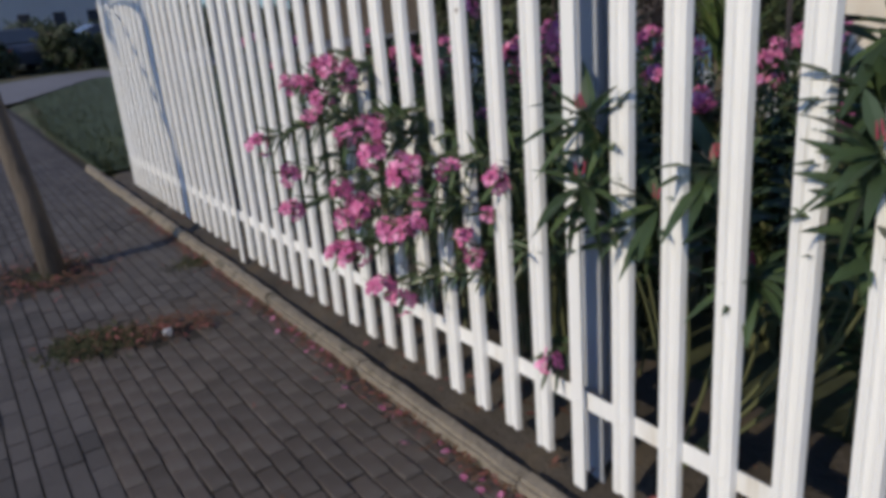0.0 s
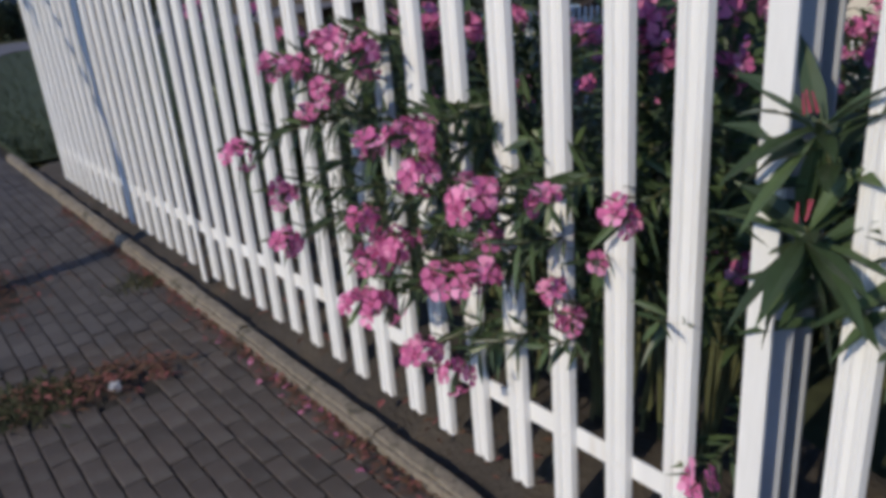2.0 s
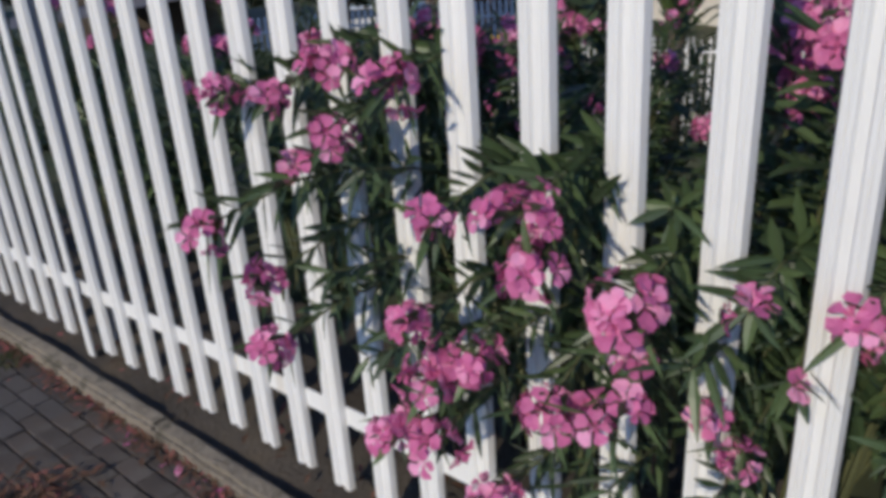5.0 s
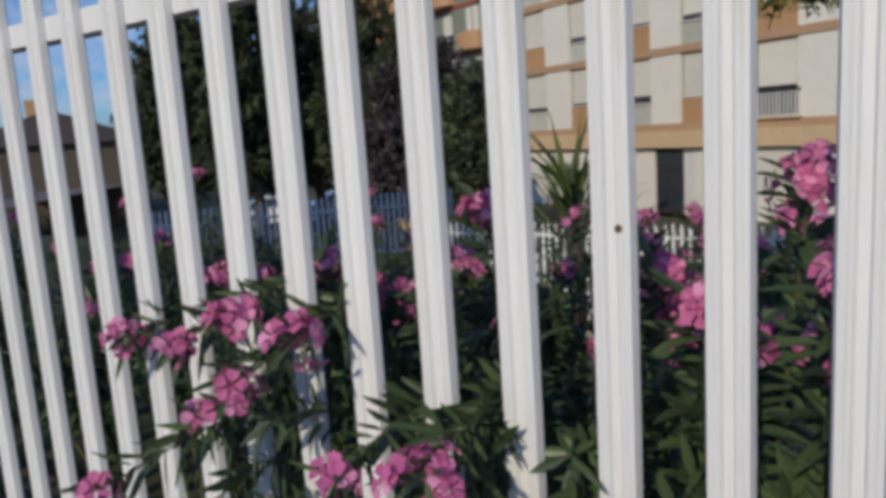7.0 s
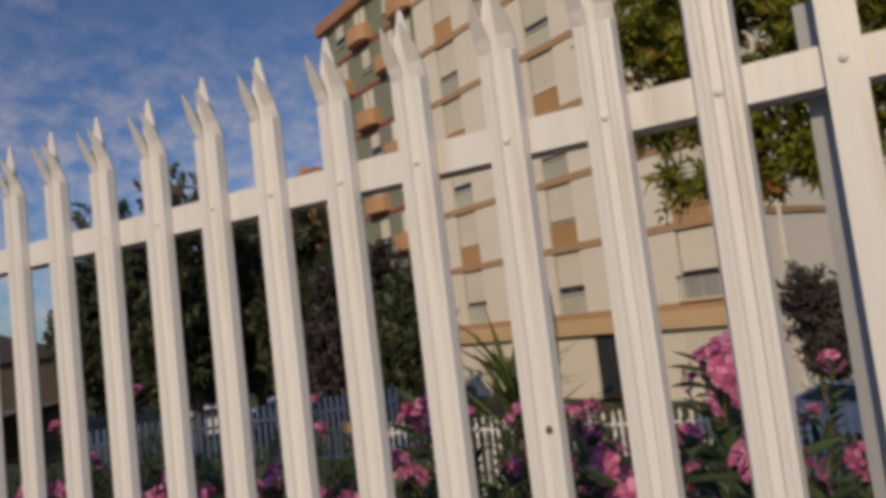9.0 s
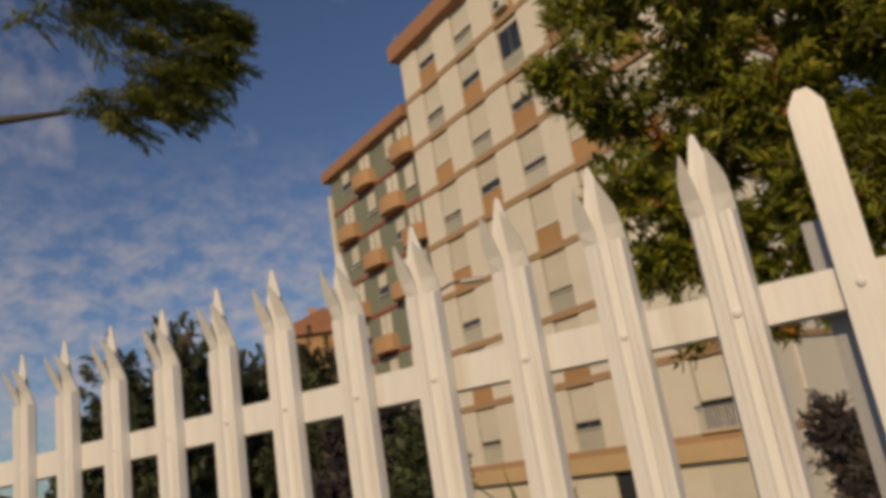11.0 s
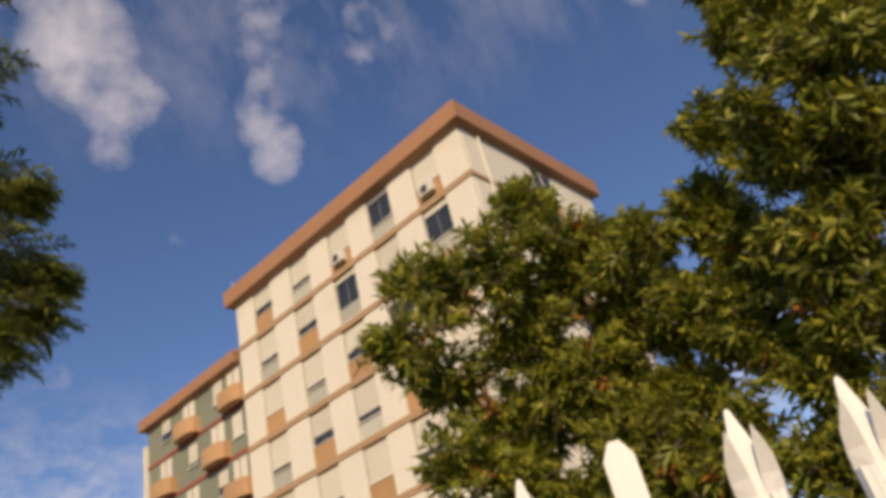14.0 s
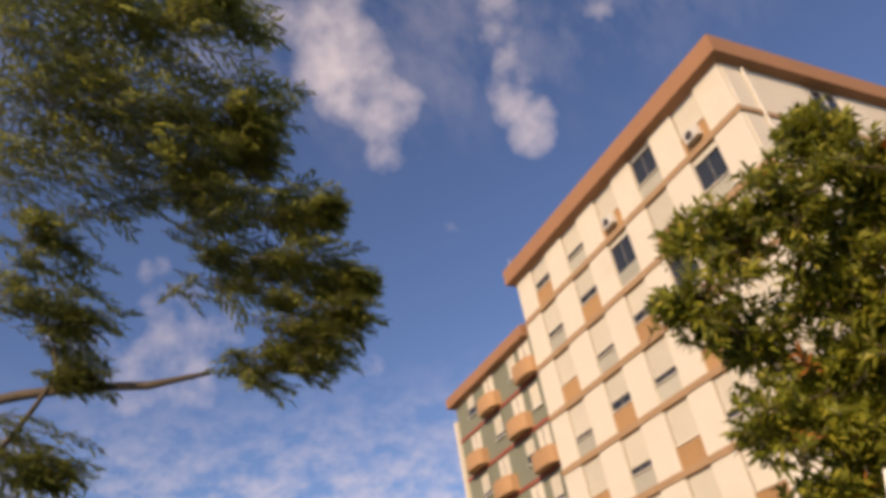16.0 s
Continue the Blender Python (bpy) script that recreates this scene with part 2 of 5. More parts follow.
def box_bm(x0, y0, z0, x1, y1, z1, bevel=0.0):
    bm = bmesh.new()
    bmesh.ops.create_cube(bm, size=1.0, matrix=Matrix.Translation(((x0 + x1) / 2, (y0 + y1) / 2, (z0 + z1) / 2)) @ Matrix.Diagonal((x1 - x0, y1 - y0, z1 - z0, 1)))
    if bevel:
        bmesh.ops.bevel(bm, geom=bm.edges[:], offset=bevel, segments=1, affect="EDGES")
    return bm


def box(name, x0, y0, z0, x1, y1, z1, mat, parent=None, label="", bevel=0.0):
    return part(name, box_bm(x0, y0, z0, x1, y1, z1, bevel), mat, parent, label)


def empty(name, m, label, category, group="", kind=""):
    ob = new(name)
    ob.empty_display_size = 0.1
    ob.matrix_world = m
    return tagged(ob, label, category, group, kind)


def tube(points, radii, sides=6):
    """Vertices and faces of a tapered tube along points."""
    verts, faces = [], []
    pts = [Vector(p) for p in points]
    for i, p in enumerate(pts):
        d = (pts[min(i + 1, len(pts) - 1)] - pts[max(i - 1, 0)]).normalized()
        a = d.cross(Vector((0.31, 0.17, 0.93)))
        a = a.normalized() if a.length > 1e-4 else Vector((1, 0, 0))
        b = d.cross(a)
        for k in range(sides):
            t = 2 * math.pi * k / sides
            verts.append(p + (a * math.cos(t) + b * math.sin(t)) * radii[i])
    for i in range(len(pts) - 1):
        for k in range(sides):
            k2 = (k + 1) % sides
            faces.append((i * sides + k, i * sides + k2, (i + 1) * sides + k2, (i + 1) * sides + k))
    faces.append(tuple(range((len(pts) - 1) * sides, len(pts) * sides)))
    faces.append(tuple(reversed(range(sides))))
    return verts, faces


class Soup:
    """Collects many tubes or leaves into one mesh."""

    def __init__(self):
        self.v, self.f = [], []

    def add(self, verts, faces):
        o = len(self.v)
        self.v.extend(verts)
        self.f.extend([tuple(i + o for i in f) for f in faces])

    def leaf(self, p, d, up, length, width, droop=0.12, fold=0.18):
        d = d.normalized()
        s = d.cross(up)
        s = s.normalized() if s.length > 1e-4 else d.orthogonal().normalized()
        n = s.cross(d)
        mid = p + d * (length * 0.48)
        tip = p + d * length - Vector((0, 0, droop * length))
        self.add([p, mid + s * (width / 2) + n * (fold * width), mid, mid - s * (width / 2) + n * (fold * width), tip],
                 [(0, 2, 1), (0, 3, 2), (1, 2, 4), (2, 3, 4)])

    def blade(self, p, d, up, length, width, droop=0.12, fold=0.16):
        """A lance-shaped leaf folded along its midrib and arching down to the tip."""
        d = d.normalized()
        s = d.cross(up)
        s = s.normalized() if s.length > 1e-4 else d.orthogonal().normalized()
        n = s.cross(d)
        verts, faces = [p], []
        for t, w in ((0.20, 0.62), (0.45, 1.0), (0.72, 0.74), (0.90, 0.30)):
            mid = p + d * (length * t) - Vector((0, 0, droop * length * t * t))
            rise = n * (fold * width * w)
            verts += [mid + s * (width * w / 2) + rise, mid, mid - s * (width * w / 2) + rise]
        verts.append(p + d * length - Vector((0, 0, droop * length)))
        faces += [(0, 2, 1), (0, 3, 2)]
        for i in range(3):
            a = 1 + 3 * i
            faces += [(a, a + 1, a + 4, a + 3), (a + 1, a + 2, a + 5, a + 4)]
        faces += [(10, 11, 13), (11, 12, 13)]
        self.add(verts, faces)

    def make(self, name, mat, parent=None, label="", smooth=False, kind=""):
        ob = mesh_object(name, self.v, self.f, mat, parent, label, smooth)
        if kind:
            ob["kind"] = kind
        return ob


def bezier(a, b, c, n):
    return [a * (1 - t) ** 2 + b * (2 * t * (1 - t)) + c * t * t for t in [i / (n - 1) for i in range(n)]]


# ---------------------------------------------------------------- ground
def smooth01(t):
    t = max(0.0, min(1.0, t))
    return t * t * (3 - 2 * t)


def land(x, y):
    """Height of the land: level with the pavement at the street, 2.6 m lower beyond the garden."""
    start = 0.4 + 3.5 * smooth01((y - 6.5) / 3)
    return 0.02 - 2.62 * smooth01((x - start) / (10.5 - 0.0))


def ground_sheet():
    xs = [-3000, -400, -80, -20, -8, -4, -2.6, -1.2, -0.14] + [0.1 + 0.35 * i for i in range(36)] + [14, 18, 25, 40, 80, 200, 800, 3000]
    ys = [-3000, -400, -80, -30, -12] + [-8 + 0.8 * i for i in range(40)] + [30, 40, 60, 120, 400, 3000]
    verts, faces = [], []
    for y in ys:
        for x in xs:
            z = land(x, y) if x > -0.1 else -0.045
            if -0.1 < x < 14 and -8 < y < 24:
                z += 0.05 * (noise.noise((x * 1.3, y * 1.3, 0)) - 0.2) * (1 if x > 0.6 else 0.3)
            verts.append((x, y, z))
    w = len(xs)
    for j in range(len(ys) - 1):
        for i in range(w - 1):
            faces.append((j * w + i, j * w + i + 1, (j + 1) * w + i + 1, (j + 1) * w + i))
    return tagged(mesh_object("ground", verts, faces, GROUND, smooth=True), "rough ground with dry soil and weeds", "ground", kind="structure")


ground_sheet()

# ---------------------------------------------------------------- palisade fence
PITCH, Y0, Z_BOTTOM, Z_TIP, Z_RAIL, Z_LOW = 0.15, 1.362, 0.10, 2.012, 1.760, 0.318


def pale_mesh():
    """W-section steel pale with a three-pointed top, the middle point bent out to the street. Local y along the fence, x to the garden."""
    prof = [(-0.032, 0.012), (-0.027, -0.003), (-0.0195, -0.0035), (-0.0175, -0.0012), (-0.0155, -0.0035), (-0.010, -0.0035), (-0.006, 0.003), (0.006, 0.003), (0.010, -0.0035), (0.0155, -0.0035), (0.0175, -0.0012), (0.0195, -0.0035), (0.027, -0.003), (0.032, 0.012)]
    th, zs = 0.003, Z_TIP - 0.118
    v, f = [], []
    n = len(prof)
    for z in (Z_BOTTOM, zs):
        for y, x in prof:
            v.append((x, y, z))
        for y, x in prof:
            v.append((x + th, y * 0.97, z))
    for i in range(n - 1):
        f.append((i, i + 1, 2 * n + i + 1, 2 * n + i))
        f.append((n + i + 1, n + i, 3 * n + i, 3 * n + i + 1))
    f.append((n, 0, 2 * n, 3 * n))
    f.append((n - 1, 2 * n - 1, 4 * n - 1, 3 * n - 1))
    f.append(tuple(range(n)) + tuple(reversed(range(n, 2 * n))))

    def plate(front):
        o = len(v)
        k = len(front)
        v.extend(front)
        v.extend([(x + th, y, z) for x, y, z in front])
        f.append(tuple(o + i for i in range(k)))
        f.append(tuple(o + k + i for i in reversed(range(k))))
        for i in range(k):
            j = (i + 1) % k
            f.append((o + j, o + i, o + k + i, o + k + j))

    # a tall straight middle point, and two shorter side points that lean out to the street
    plate([(0.0032, -0.013, zs - 0.003), (0.0032, 0.013, zs - 0.003), (0.002, 0.022, zs + 0.040), (0.003, 0.004, Z_TIP - 0.004), (0.003, 0.0, Z_TIP), (0.003, -0.004, Z_TIP - 0.004), (0.002, -0.022, zs + 0.040)])
    for s in (-1, 1):
        inner = [(0.0025, 0.006, zs - 0.003), (-0.005, 0.007, zs + 0.025), (-0.017, 0.010, zs + 0.050), (-0.028, 0.014, zs + 0.072), (-0.033, 0.0165, Z_TIP - 0.036)]
        outer = [(0.0110, 0.0318, zs - 0.003), (0.001, 0.0325, zs + 0.022), (-0.012, 0.031, zs + 0.046), (-0.023, 0.025, zs + 0.064), (-0.032, 0.0185, Z_TIP - 0.038)]
        o = len(v)
        for a, c in zip(inner, outer):
            for x, y, z in (a, c):
                v.append((x, s * y, z))
                v.append((x + th, s * y, z))
        last = len(inner) - 1
        for i in range(last):
            p = o + 4 * i
            for q in ((0, 2, 6, 4), (1, 5, 7, 3), (0, 4, 5, 1), (2, 3, 7, 6)):
                f.append(tuple(p + r for r in q))
        f.append((o + 4 * last, o + 4 * last + 2, o + 4 * last + 3, o + 4 * last + 1))
    me = bpy.data.meshes.new("pale")
    me.from_pydata(v, [], f)
    me.materials.append(PAINT)
    return me


def flat_pale_mesh():
    bm = bmesh.new()
    w, zb, zt = 0.022, 0.045, Z_TIP + 0.004
    ring = [(-w, zb), (w, zb), (w, zt - 0.024), (w - 0.014, zt), (-w + 0.014, zt), (-w, zt - 0.024)]
    vs = [bm.verts.new((-0.006, y, z)) for y, z in ring]
    face = bm.faces.new(vs)
    ext = bmesh.ops.extrude_face_region(bm, geom=[face])
    bmesh.ops.translate(bm, verts=[e for e in ext["geom"] if isinstance(e, bmesh.types.BMVert)], vec=(0.008, 0, 0))
    bmesh.ops.recalc_face_normals(bm, faces=bm.faces[:])
    me = bpy.data.meshes.new("flat_pale")
    bm.to_mesh(me)
    bm.free()
    me.materials.append(PAINT)
    return me


def bolt_mesh():
    bm = bmesh.new()
    bmesh.ops.create_uvsphere(bm, u_segments=8, v_segments=5, radius=0.006, matrix=Matrix.Diagonal((0.55, 1, 1, 1)))
    me = bpy.data.meshes.new("bolt")
    bm.to_mesh(me)
    bm.free()
    me.materials.append(PAINT)
    return me


PALE, FLAT, BOLT = pale_mesh(), flat_pale_mesh(), bolt_mesh()


def child(name, me, parent, loc, rz=0.0, lean=0.0):
    ob = new(name, me)
    ob.parent = parent
    ob.location = loc
    ob.rotation_euler = (lean, 0, rz)
    return ob


def section(outline, a, b, axis):
    """A rolled section: the outline in x and one other axis, drawn out from a to b."""
    bm = bmesh.new()
    ends = []
    for t in (a, b):
        ends.append([bm.verts.new((p, t, q) if axis == "Y" else (p, q, t)) for p, q in outline])
    bm.faces.new(ends[0])
    bm.faces.new(ends[1])
    for i in range(len(outline)):
        j = (i + 1) % len(outline)
        bm.faces.new((ends[0][i], ends[0][j], ends[1][j], ends[1][i]))
    bmesh.ops.recalc_face_normals(bm, faces=bm.faces[:])
    return bm


def palisade(m, y_from, y_to, joints, label, bolts=True, jitter=0.25):
    """A fence along local y. joints: the places of the posts, each behind a flat pale."""
    rng = random.Random(5)
    fence = empty("palisade_fence", m, label, "fence")
    k0, k1 = round((y_from - Y0) / PITCH), round((y_to - Y0) / PITCH)
    taken = {round((j - Y0) / PITCH) for j in joints}
    for k in range(k0, k1 + 1):
        y = Y0 + PITCH * k
        if k in taken:
            p = child("flat_pale", FLAT, fence, (0, y, 0))
        else:
            p = child("pale", PALE, fence, (0, y + rng.uniform(-0.003, 0.003), rng.uniform(-0.004, 0.004)), 0, radians(rng.uniform(-jitter, jitter)))
        if bolts:
            for z in (Z_LOW, Z_RAIL):
                child("bolt", BOLT, p, (-0.008 if k in taken else 0.001, 0, z))
    ends = [y_from - 0.08] + sorted(j for j in joints if y_from < j < y_to) + [y_to + 0.08]
    for a, b in zip(ends, ends[1:]):
        for z, zz in ((Z_LOW, 0.0), (Z_RAIL, 0.0)):
            bm = section([(0.014, z - 0.026), (0.062, z - 0.026), (0.062, z - 0.021), (0.019, z - 0.021), (0.019, z + 0.026), (0.014, z + 0.026)], a + 0.006, b - 0.006, "Y")
            part("rail", bm, PAINT, fence)
    for j in joints:
        y = j + 0.012
        bm = section([(0.064, y - 0.035), (0.070, y - 0.035), (0.070, y - 0.003), (0.125, y - 0.003), (0.125, y - 0.035), (0.131, y - 0.035), (0.131, y + 0.035), (0.125, y + 0.035), (0.125, y + 0.003),
                      (0.070, y + 0.003), (0.070, y + 0.035), (0.064, y + 0.035)], -0.05, 1.86, "Z")
        part("post", bm, STEEL, fence, "steel post of H section, bluish grey put in for shade")
    return fence


JOINTS = [-1.338, 1.362, 4.062]
near_fence = palisade(pose(0, 0, 0), -2.84, 6.62, JOINTS, "white painted steel palisade fence with three-pointed pales")
# a dark chip in the paint of one pale
bm = bmesh.new()
bmesh.ops.create_icosphere(bm, subdivisions=1, radius=0.006, matrix=Matrix.Translation((-0.004, Y0 + 3 * PITCH - 0.014, 1.335)) @ Matrix.Diagonal((0.3, 1, 1.1, 1)))
part("paint_chip", bm, RUST, near_fence, "dark rust spot in white paint")
# the fence along the far side of the lower garden
palisade(pose(12.2, 0, -2.45), -9.0, 10.9, [-8.088 + 2.7 * i for i in range(8)], "white steel palisade fence at the foot of the garden", bolts=False, jitter=0.8)

# ---------------------------------------------------------------- kerb and planting strip
rng = random.Random(3)
y = -3.4
while y < 7.6:
    y2 = y + 0.98
    bm = box_bm(-0.122, y + 0.004, -0.06, -0.054, y2 - 0.004, 0.052 + rng.uniform(-0.004, 0.004), 0.0)
    bmesh.ops.subdivide_edges(bm, edges=[e for e in bm.edges if abs(e.verts[0].co.y - e.verts[1].co.y) > 0.5], cuts=14)
    bmesh.ops.bevel(bm, geom=[e for e in bm.edges if e.verts[0].co.z > 0.03 and e.verts[1].co.z > 0.03 and abs(e.verts[0].co.x - e.verts[1].co.x) < 0.02], offset=0.014, segments=2, affect="EDGES")
    for v in bm.verts:
        v.co += Vector((noise.noise(v.co * 9) * 0.006, 0, noise.noise(v.co * 7 + Vector((3, 0, 0))) * 0.006 if v.co.z > 0 else 0))
    tagged(part("kerb", bm, KERB), "worn concrete kerb edging beside the paving", "kerb", "kerb stones", "structure")
    y = y2


def soil_strip():
    verts, faces = [], []
    nx, ny = 12, 150
    for j in range(ny):
        for i in range(nx):
            x, yy = -0.058 + 0.065 * i, -3.4 + 0.0735 * j
            z = 0.028 + 0.028 * noise.noise((x * 9, yy * 9, 1)) + 0.012 * noise.noise((x * 30, yy * 30, 4)) + (0.06 * smooth01(i / 5) if i else -0.02)
            verts.append((x, yy, z))
    for j in range(ny - 1):
        for i in range(nx - 1):
            a = j * nx + i
            faces.append((a, a + 1, a + nx + 1, a + nx))
    tagged(mesh_object("soil_bed", verts, faces, SOIL, smooth=True), "dry dark soil bed along the fence", "soil", kind="structure")


soil_strip()

# ---------------------------------------------------------------- apartment building
BLD = empty("apartment_building", pose(26.535, 4.181, 0, 0, 0, 64.11), "eight-storey cream apartment block with tan panels and brown cornice", "building")
W_MAIN, DEPTH, H1, ST, Z_G = 18.4, 11.5, 21.93, 3.0, -2.75
COLS = [2.5, 5.85, 9.1, 12.45, 15.9]
CW = 1.68


def bbox(name, x0, x1, out0, out1, z0, z1, mat, label="", parent=None, bevel=0.0):
    """A box on the building: x along the front, out towards the street."""
    return box(name, x0, out0, z0, x1, out1, z1, mat, parent or BLD, label, bevel)


def cornice(x0, x1, y0, y1, zt, h, over):
    bm = bmesh.new()
    rings = []
    for o, z in ((0.05, zt - h), (over, zt - h + 0.18), (over, zt - 0.12), (over - 0.12, zt)):
        rings.append([bm.verts.new(c) for c in ((x0 - o, y0 - o, z), (x1 + o, y0 - o, z), (x1 + o, y1 + o, z), (x0 - o, y1 + o, z))])
    for a, b in zip(rings, rings[1:]):
        for i in range(4):
            j = (i + 1) % 4
            bm.faces.new((a[i], a[j], b[j], b[i]))
    bm.faces.new(rings[-1])
    bm.faces.new(list(reversed(rings[0])))
    bmesh.ops.recalc_face_normals(bm, faces=bm.faces[:])
    return bm


bbox("wall", 0.0, W_MAIN, -DEPTH, -0.14, Z_G, 25.0, RECESS)
part("cornice", cornice(0, W_MAIN, -DEPTH, 0, 25.95, 1.3, 0.5), CORNICE, BLD, "projecting brown cornice")
ANT = tube([(18.9, -0.2, 26.0), (18.9, -0.2, 26.9)], [0.03, 0.02], 5)
mesh_object("vent_pipe", ANT[0], ANT[1], PLASTIC, BLD)


def shutter_bm(x0, x1, z0, z1, out):
    """A roller shutter of curved slats."""
    bm = bmesh.new()
    z = z0
    rows = []
    while z < z1 - 0.01:
        rows.append((z, out))
        rows.append((min(z + 0.045, z1), out + 0.014))
        z += 0.06
    rows.append((z1, out))
    prev = None
    for z, y in rows:
        cur = (bm.verts.new((x0, y, z)), bm.verts.new((x1, y, z)))
        if prev:
            bm.faces.new((prev[0], prev[1], cur[1], cur[0]))
        prev = cur
    bmesh.ops.recalc_face_normals(bm, faces=bm.faces[:])
    return bm


def window_unit(xc, z0, kind, rng):
    """One bay of one storey: lintel strip, shutter, sash and the panel below it. z0 is the floor band's top."""
    x0, x1 = xc - CW / 2 + 0.02, xc + CW / 2 - 0.02
    top = z0 + 2.62
    bbox("lintel", x0, x1, -0.139, -0.05, top, top + 0.24, TERRACOTTA)
    if kind in ("panel", "closed"):
        bbox("panel", x0, x1, -0.139, -0.02, z0, z0 + 1.02, TERRACOTTA, "tan rendered panel")
        sill = z0 + 1.02
        drop = sill + (0.0 if kind == "closed" else rng.choice((0.0, 0.0, 0.1, 0.45)))
    elif kind == "balcony":
        sill = z0 + 0.1
        drop = z0 + 1.12
    else:
        bbox("panel", x0, x1, -0.139, -0.05, z0, z0 + 0.88, GREYPANEL, "grey parapet panel")
        sill = z0 + 0.88
        drop = sill + rng.choice((0.14, 0.2, 0.3))
    if kind in ("dark", "door"):
        drop = sill + 1.45 if kind == "dark" else top - 0.25
        if kind == "door":
            sill = z0 + 0.1
    w = bbox("window", x0 + 0.05, x1 - 0.05, -0.138, -0.11, sill + 0.02, top, DARKGLASS, "dark window glass")
    for a, b in ((x0, x0 + 0.06), (x1 - 0.06, x1), (xc - 0.02, xc + 0.02)):
        bbox("window_frame", a, b, -0.137, -0.085, sill + 0.02, top, ALUMINIUM, parent=w)
    if drop < top - 0.05:
        part("shutter", shutter_bm(x0 + 0.062, x1 - 0.062, drop, top, -0.08), SHUTTER, w, "cream roller shutter")
        bbox("shutter_rail", x0 + 0.062, x1 - 0.062, -0.084, -0.055, drop - 0.06, drop, DOORWOOD, parent=w)
    bbox("sill", x0, x1, -0.07, 0.03, sill - 0.05, sill, WHITEWALL, parent=w)


def ac_unit(x, z):
    u = bbox("air_conditioner", x - 0.42, x + 0.42, -0.02, 0.32, z, z + 0.58, PLASTIC, "white air conditioner outdoor unit", bevel=0.02)
    bm = bmesh.new()
    bmesh.ops.create_circle(bm, cap_ends=True, segments=20, radius=0.22, matrix=Matrix.Translation((x + 0.08, 0.323, z + 0.29)) @ Matrix.Rotation(radians(90), 4, "X"))
    part("fan_grille", bm, DOORWOOD, u)


wr = random.Random(11)
for s in range(8):
    zb = H1 - ST * s
    # floor band and the white panels between the bays
    bbox("floor_band", -0.10, W_MAIN + 0.02, -0.10, 0.10, zb - 0.16, zb + 0.14, BAND, "brown floor band")
    edges = [0.0] + [e for c in COLS for e in (c - CW / 2, c + CW / 2)] + [W_MAIN]
    for a, b in zip(edges[::2], edges[1::2]):
        bbox("wall_panel", a, b, -0.139, 0.04, zb + 0.14, zb + 2.86 if s else zb + 2.78, WHITEWALL)
    for i, c in enumerate(COLS):
        kind = "panel" if (i + s) % 2 == 0 else "grey"
        if (i, s) in ((1, 0), (0, 1), (1, 1)):
            kind = "dark"
        if (i, s) == (2, 1) or (i, s) == (1, 2):
            kind = "door"
        if (i, s) in ((4, 0), (3, 1), (4, 2), (2, 2), (3, 3), (2, 4), (1, 3), (1, 1)):
            kind = "panel"
        if (i, s) in ((0, 0), (2, 0)):
            kind = "closed"
        if (i, s) == (0, 7):
            kind = "balcony"
        window_unit(c, zb + 0.14, kind, wr)
ac_unit(2.5, H1 + 0.42)
ac_unit(9.1, H1 + 0.42)
# balustrade window on the first floor above the shop
BAL = bbox("balustrade", 1.45, 3.4, -0.05, 0.24, H1 - 21 + 0.14, H1 - 21 + 0.2, FASCIA, "white balcony balustrade")
for i in range(14):
    x = 1.50 + 1.85 * i / 13
    bbox("baluster", x - 0.025, x + 0.025, 0.17, 0.21, H1 - 21 + 0.201, H1 - 21 + 1.05, PLASTIC, parent=BAL)
bbox("handrail", 1.45, 3.4, 0.15, 0.23, H1 - 21 + 1.051, H1 - 21 + 1.12, DOORWOOD, parent=BAL)
# ground floor
GZ = H1 - 21
bbox("fascia", -0.12, W_MAIN, -0.139, 0.30, GZ - 0.80, GZ - 0.15, FASCIA, "ochre fascia over the ground floor")
for a, b in ((0.0, 6.1), (8.2, W_MAIN)):
    bbox("ground_wall", a, b, -0.139, -0.02, Z_G, GZ - 0.805, WHITEWALL)
DOOR = bbox("entrance_door", 6.7, 8.15, -0.139, -0.08, Z_G + 0.15, 0.05, DOORWOOD, "dark entrance door with glazed panes")
for i in range(2):
    for j in range(3):
        bbox("pane", 6.78 + 0.69 * i, 7.40 + 0.69 * i, -0.079, -0.06, Z_G + 0.35 + 0.8 * j, Z_G + 1.05 + 0.8 * j, DARKGLASS, parent=DOOR)
bbox("door_reveal", 6.12, 6.68, -0.138, -0.06, Z_G + 0.15, 0.05, PLASTIC)
bbox("entrance_step", 5.9, 8.4, -0.1, 0.6, Z_G - 0.1, Z_G + 0.15, KERB)
SHOP = bbox("shop_window", 1.2, 3.6, -0.019, 0.0, Z_G + 1.4, 0.0, SHUTTER, "closed pale shop shutter")
# side face: plain white with brown bands, a downpipe and a column of tan windows
for s in range(8):
    zb = H1 - ST * s
    bbox("floor_band", -0.10, -0.0, -DEPTH, -0.101, zb - 0.11, zb + 0.11, BAND, "brown floor band")
    bbox("wall_panel", -0.05, -0.003, -5.2, -0.139, zb + 0.11, zb + 2.75, WHITEWALL)
    bbox("wall_panel", -0.05, -0.003, -DEPTH, -7.6, zb + 0.11, zb + 2.75, WHITEWALL)
    bbox("panel", -0.03, -0.004, -7.55, -5.25, zb + 0.11, zb + 1.1, TERRACOTTA, "tan rendered panel")
    w = bbox("window", -0.02, -0.005, -7.3, -5.5, zb + 1.12, zb + 2.6, DARKGLASS, "dark window glass")
    for a in (-7.34, -6.44, -5.56):
        bbox("window_frame", -0.045, -0.021, a, a + 0.08, zb + 1.12, zb + 2.6, PLASTIC, parent=w)
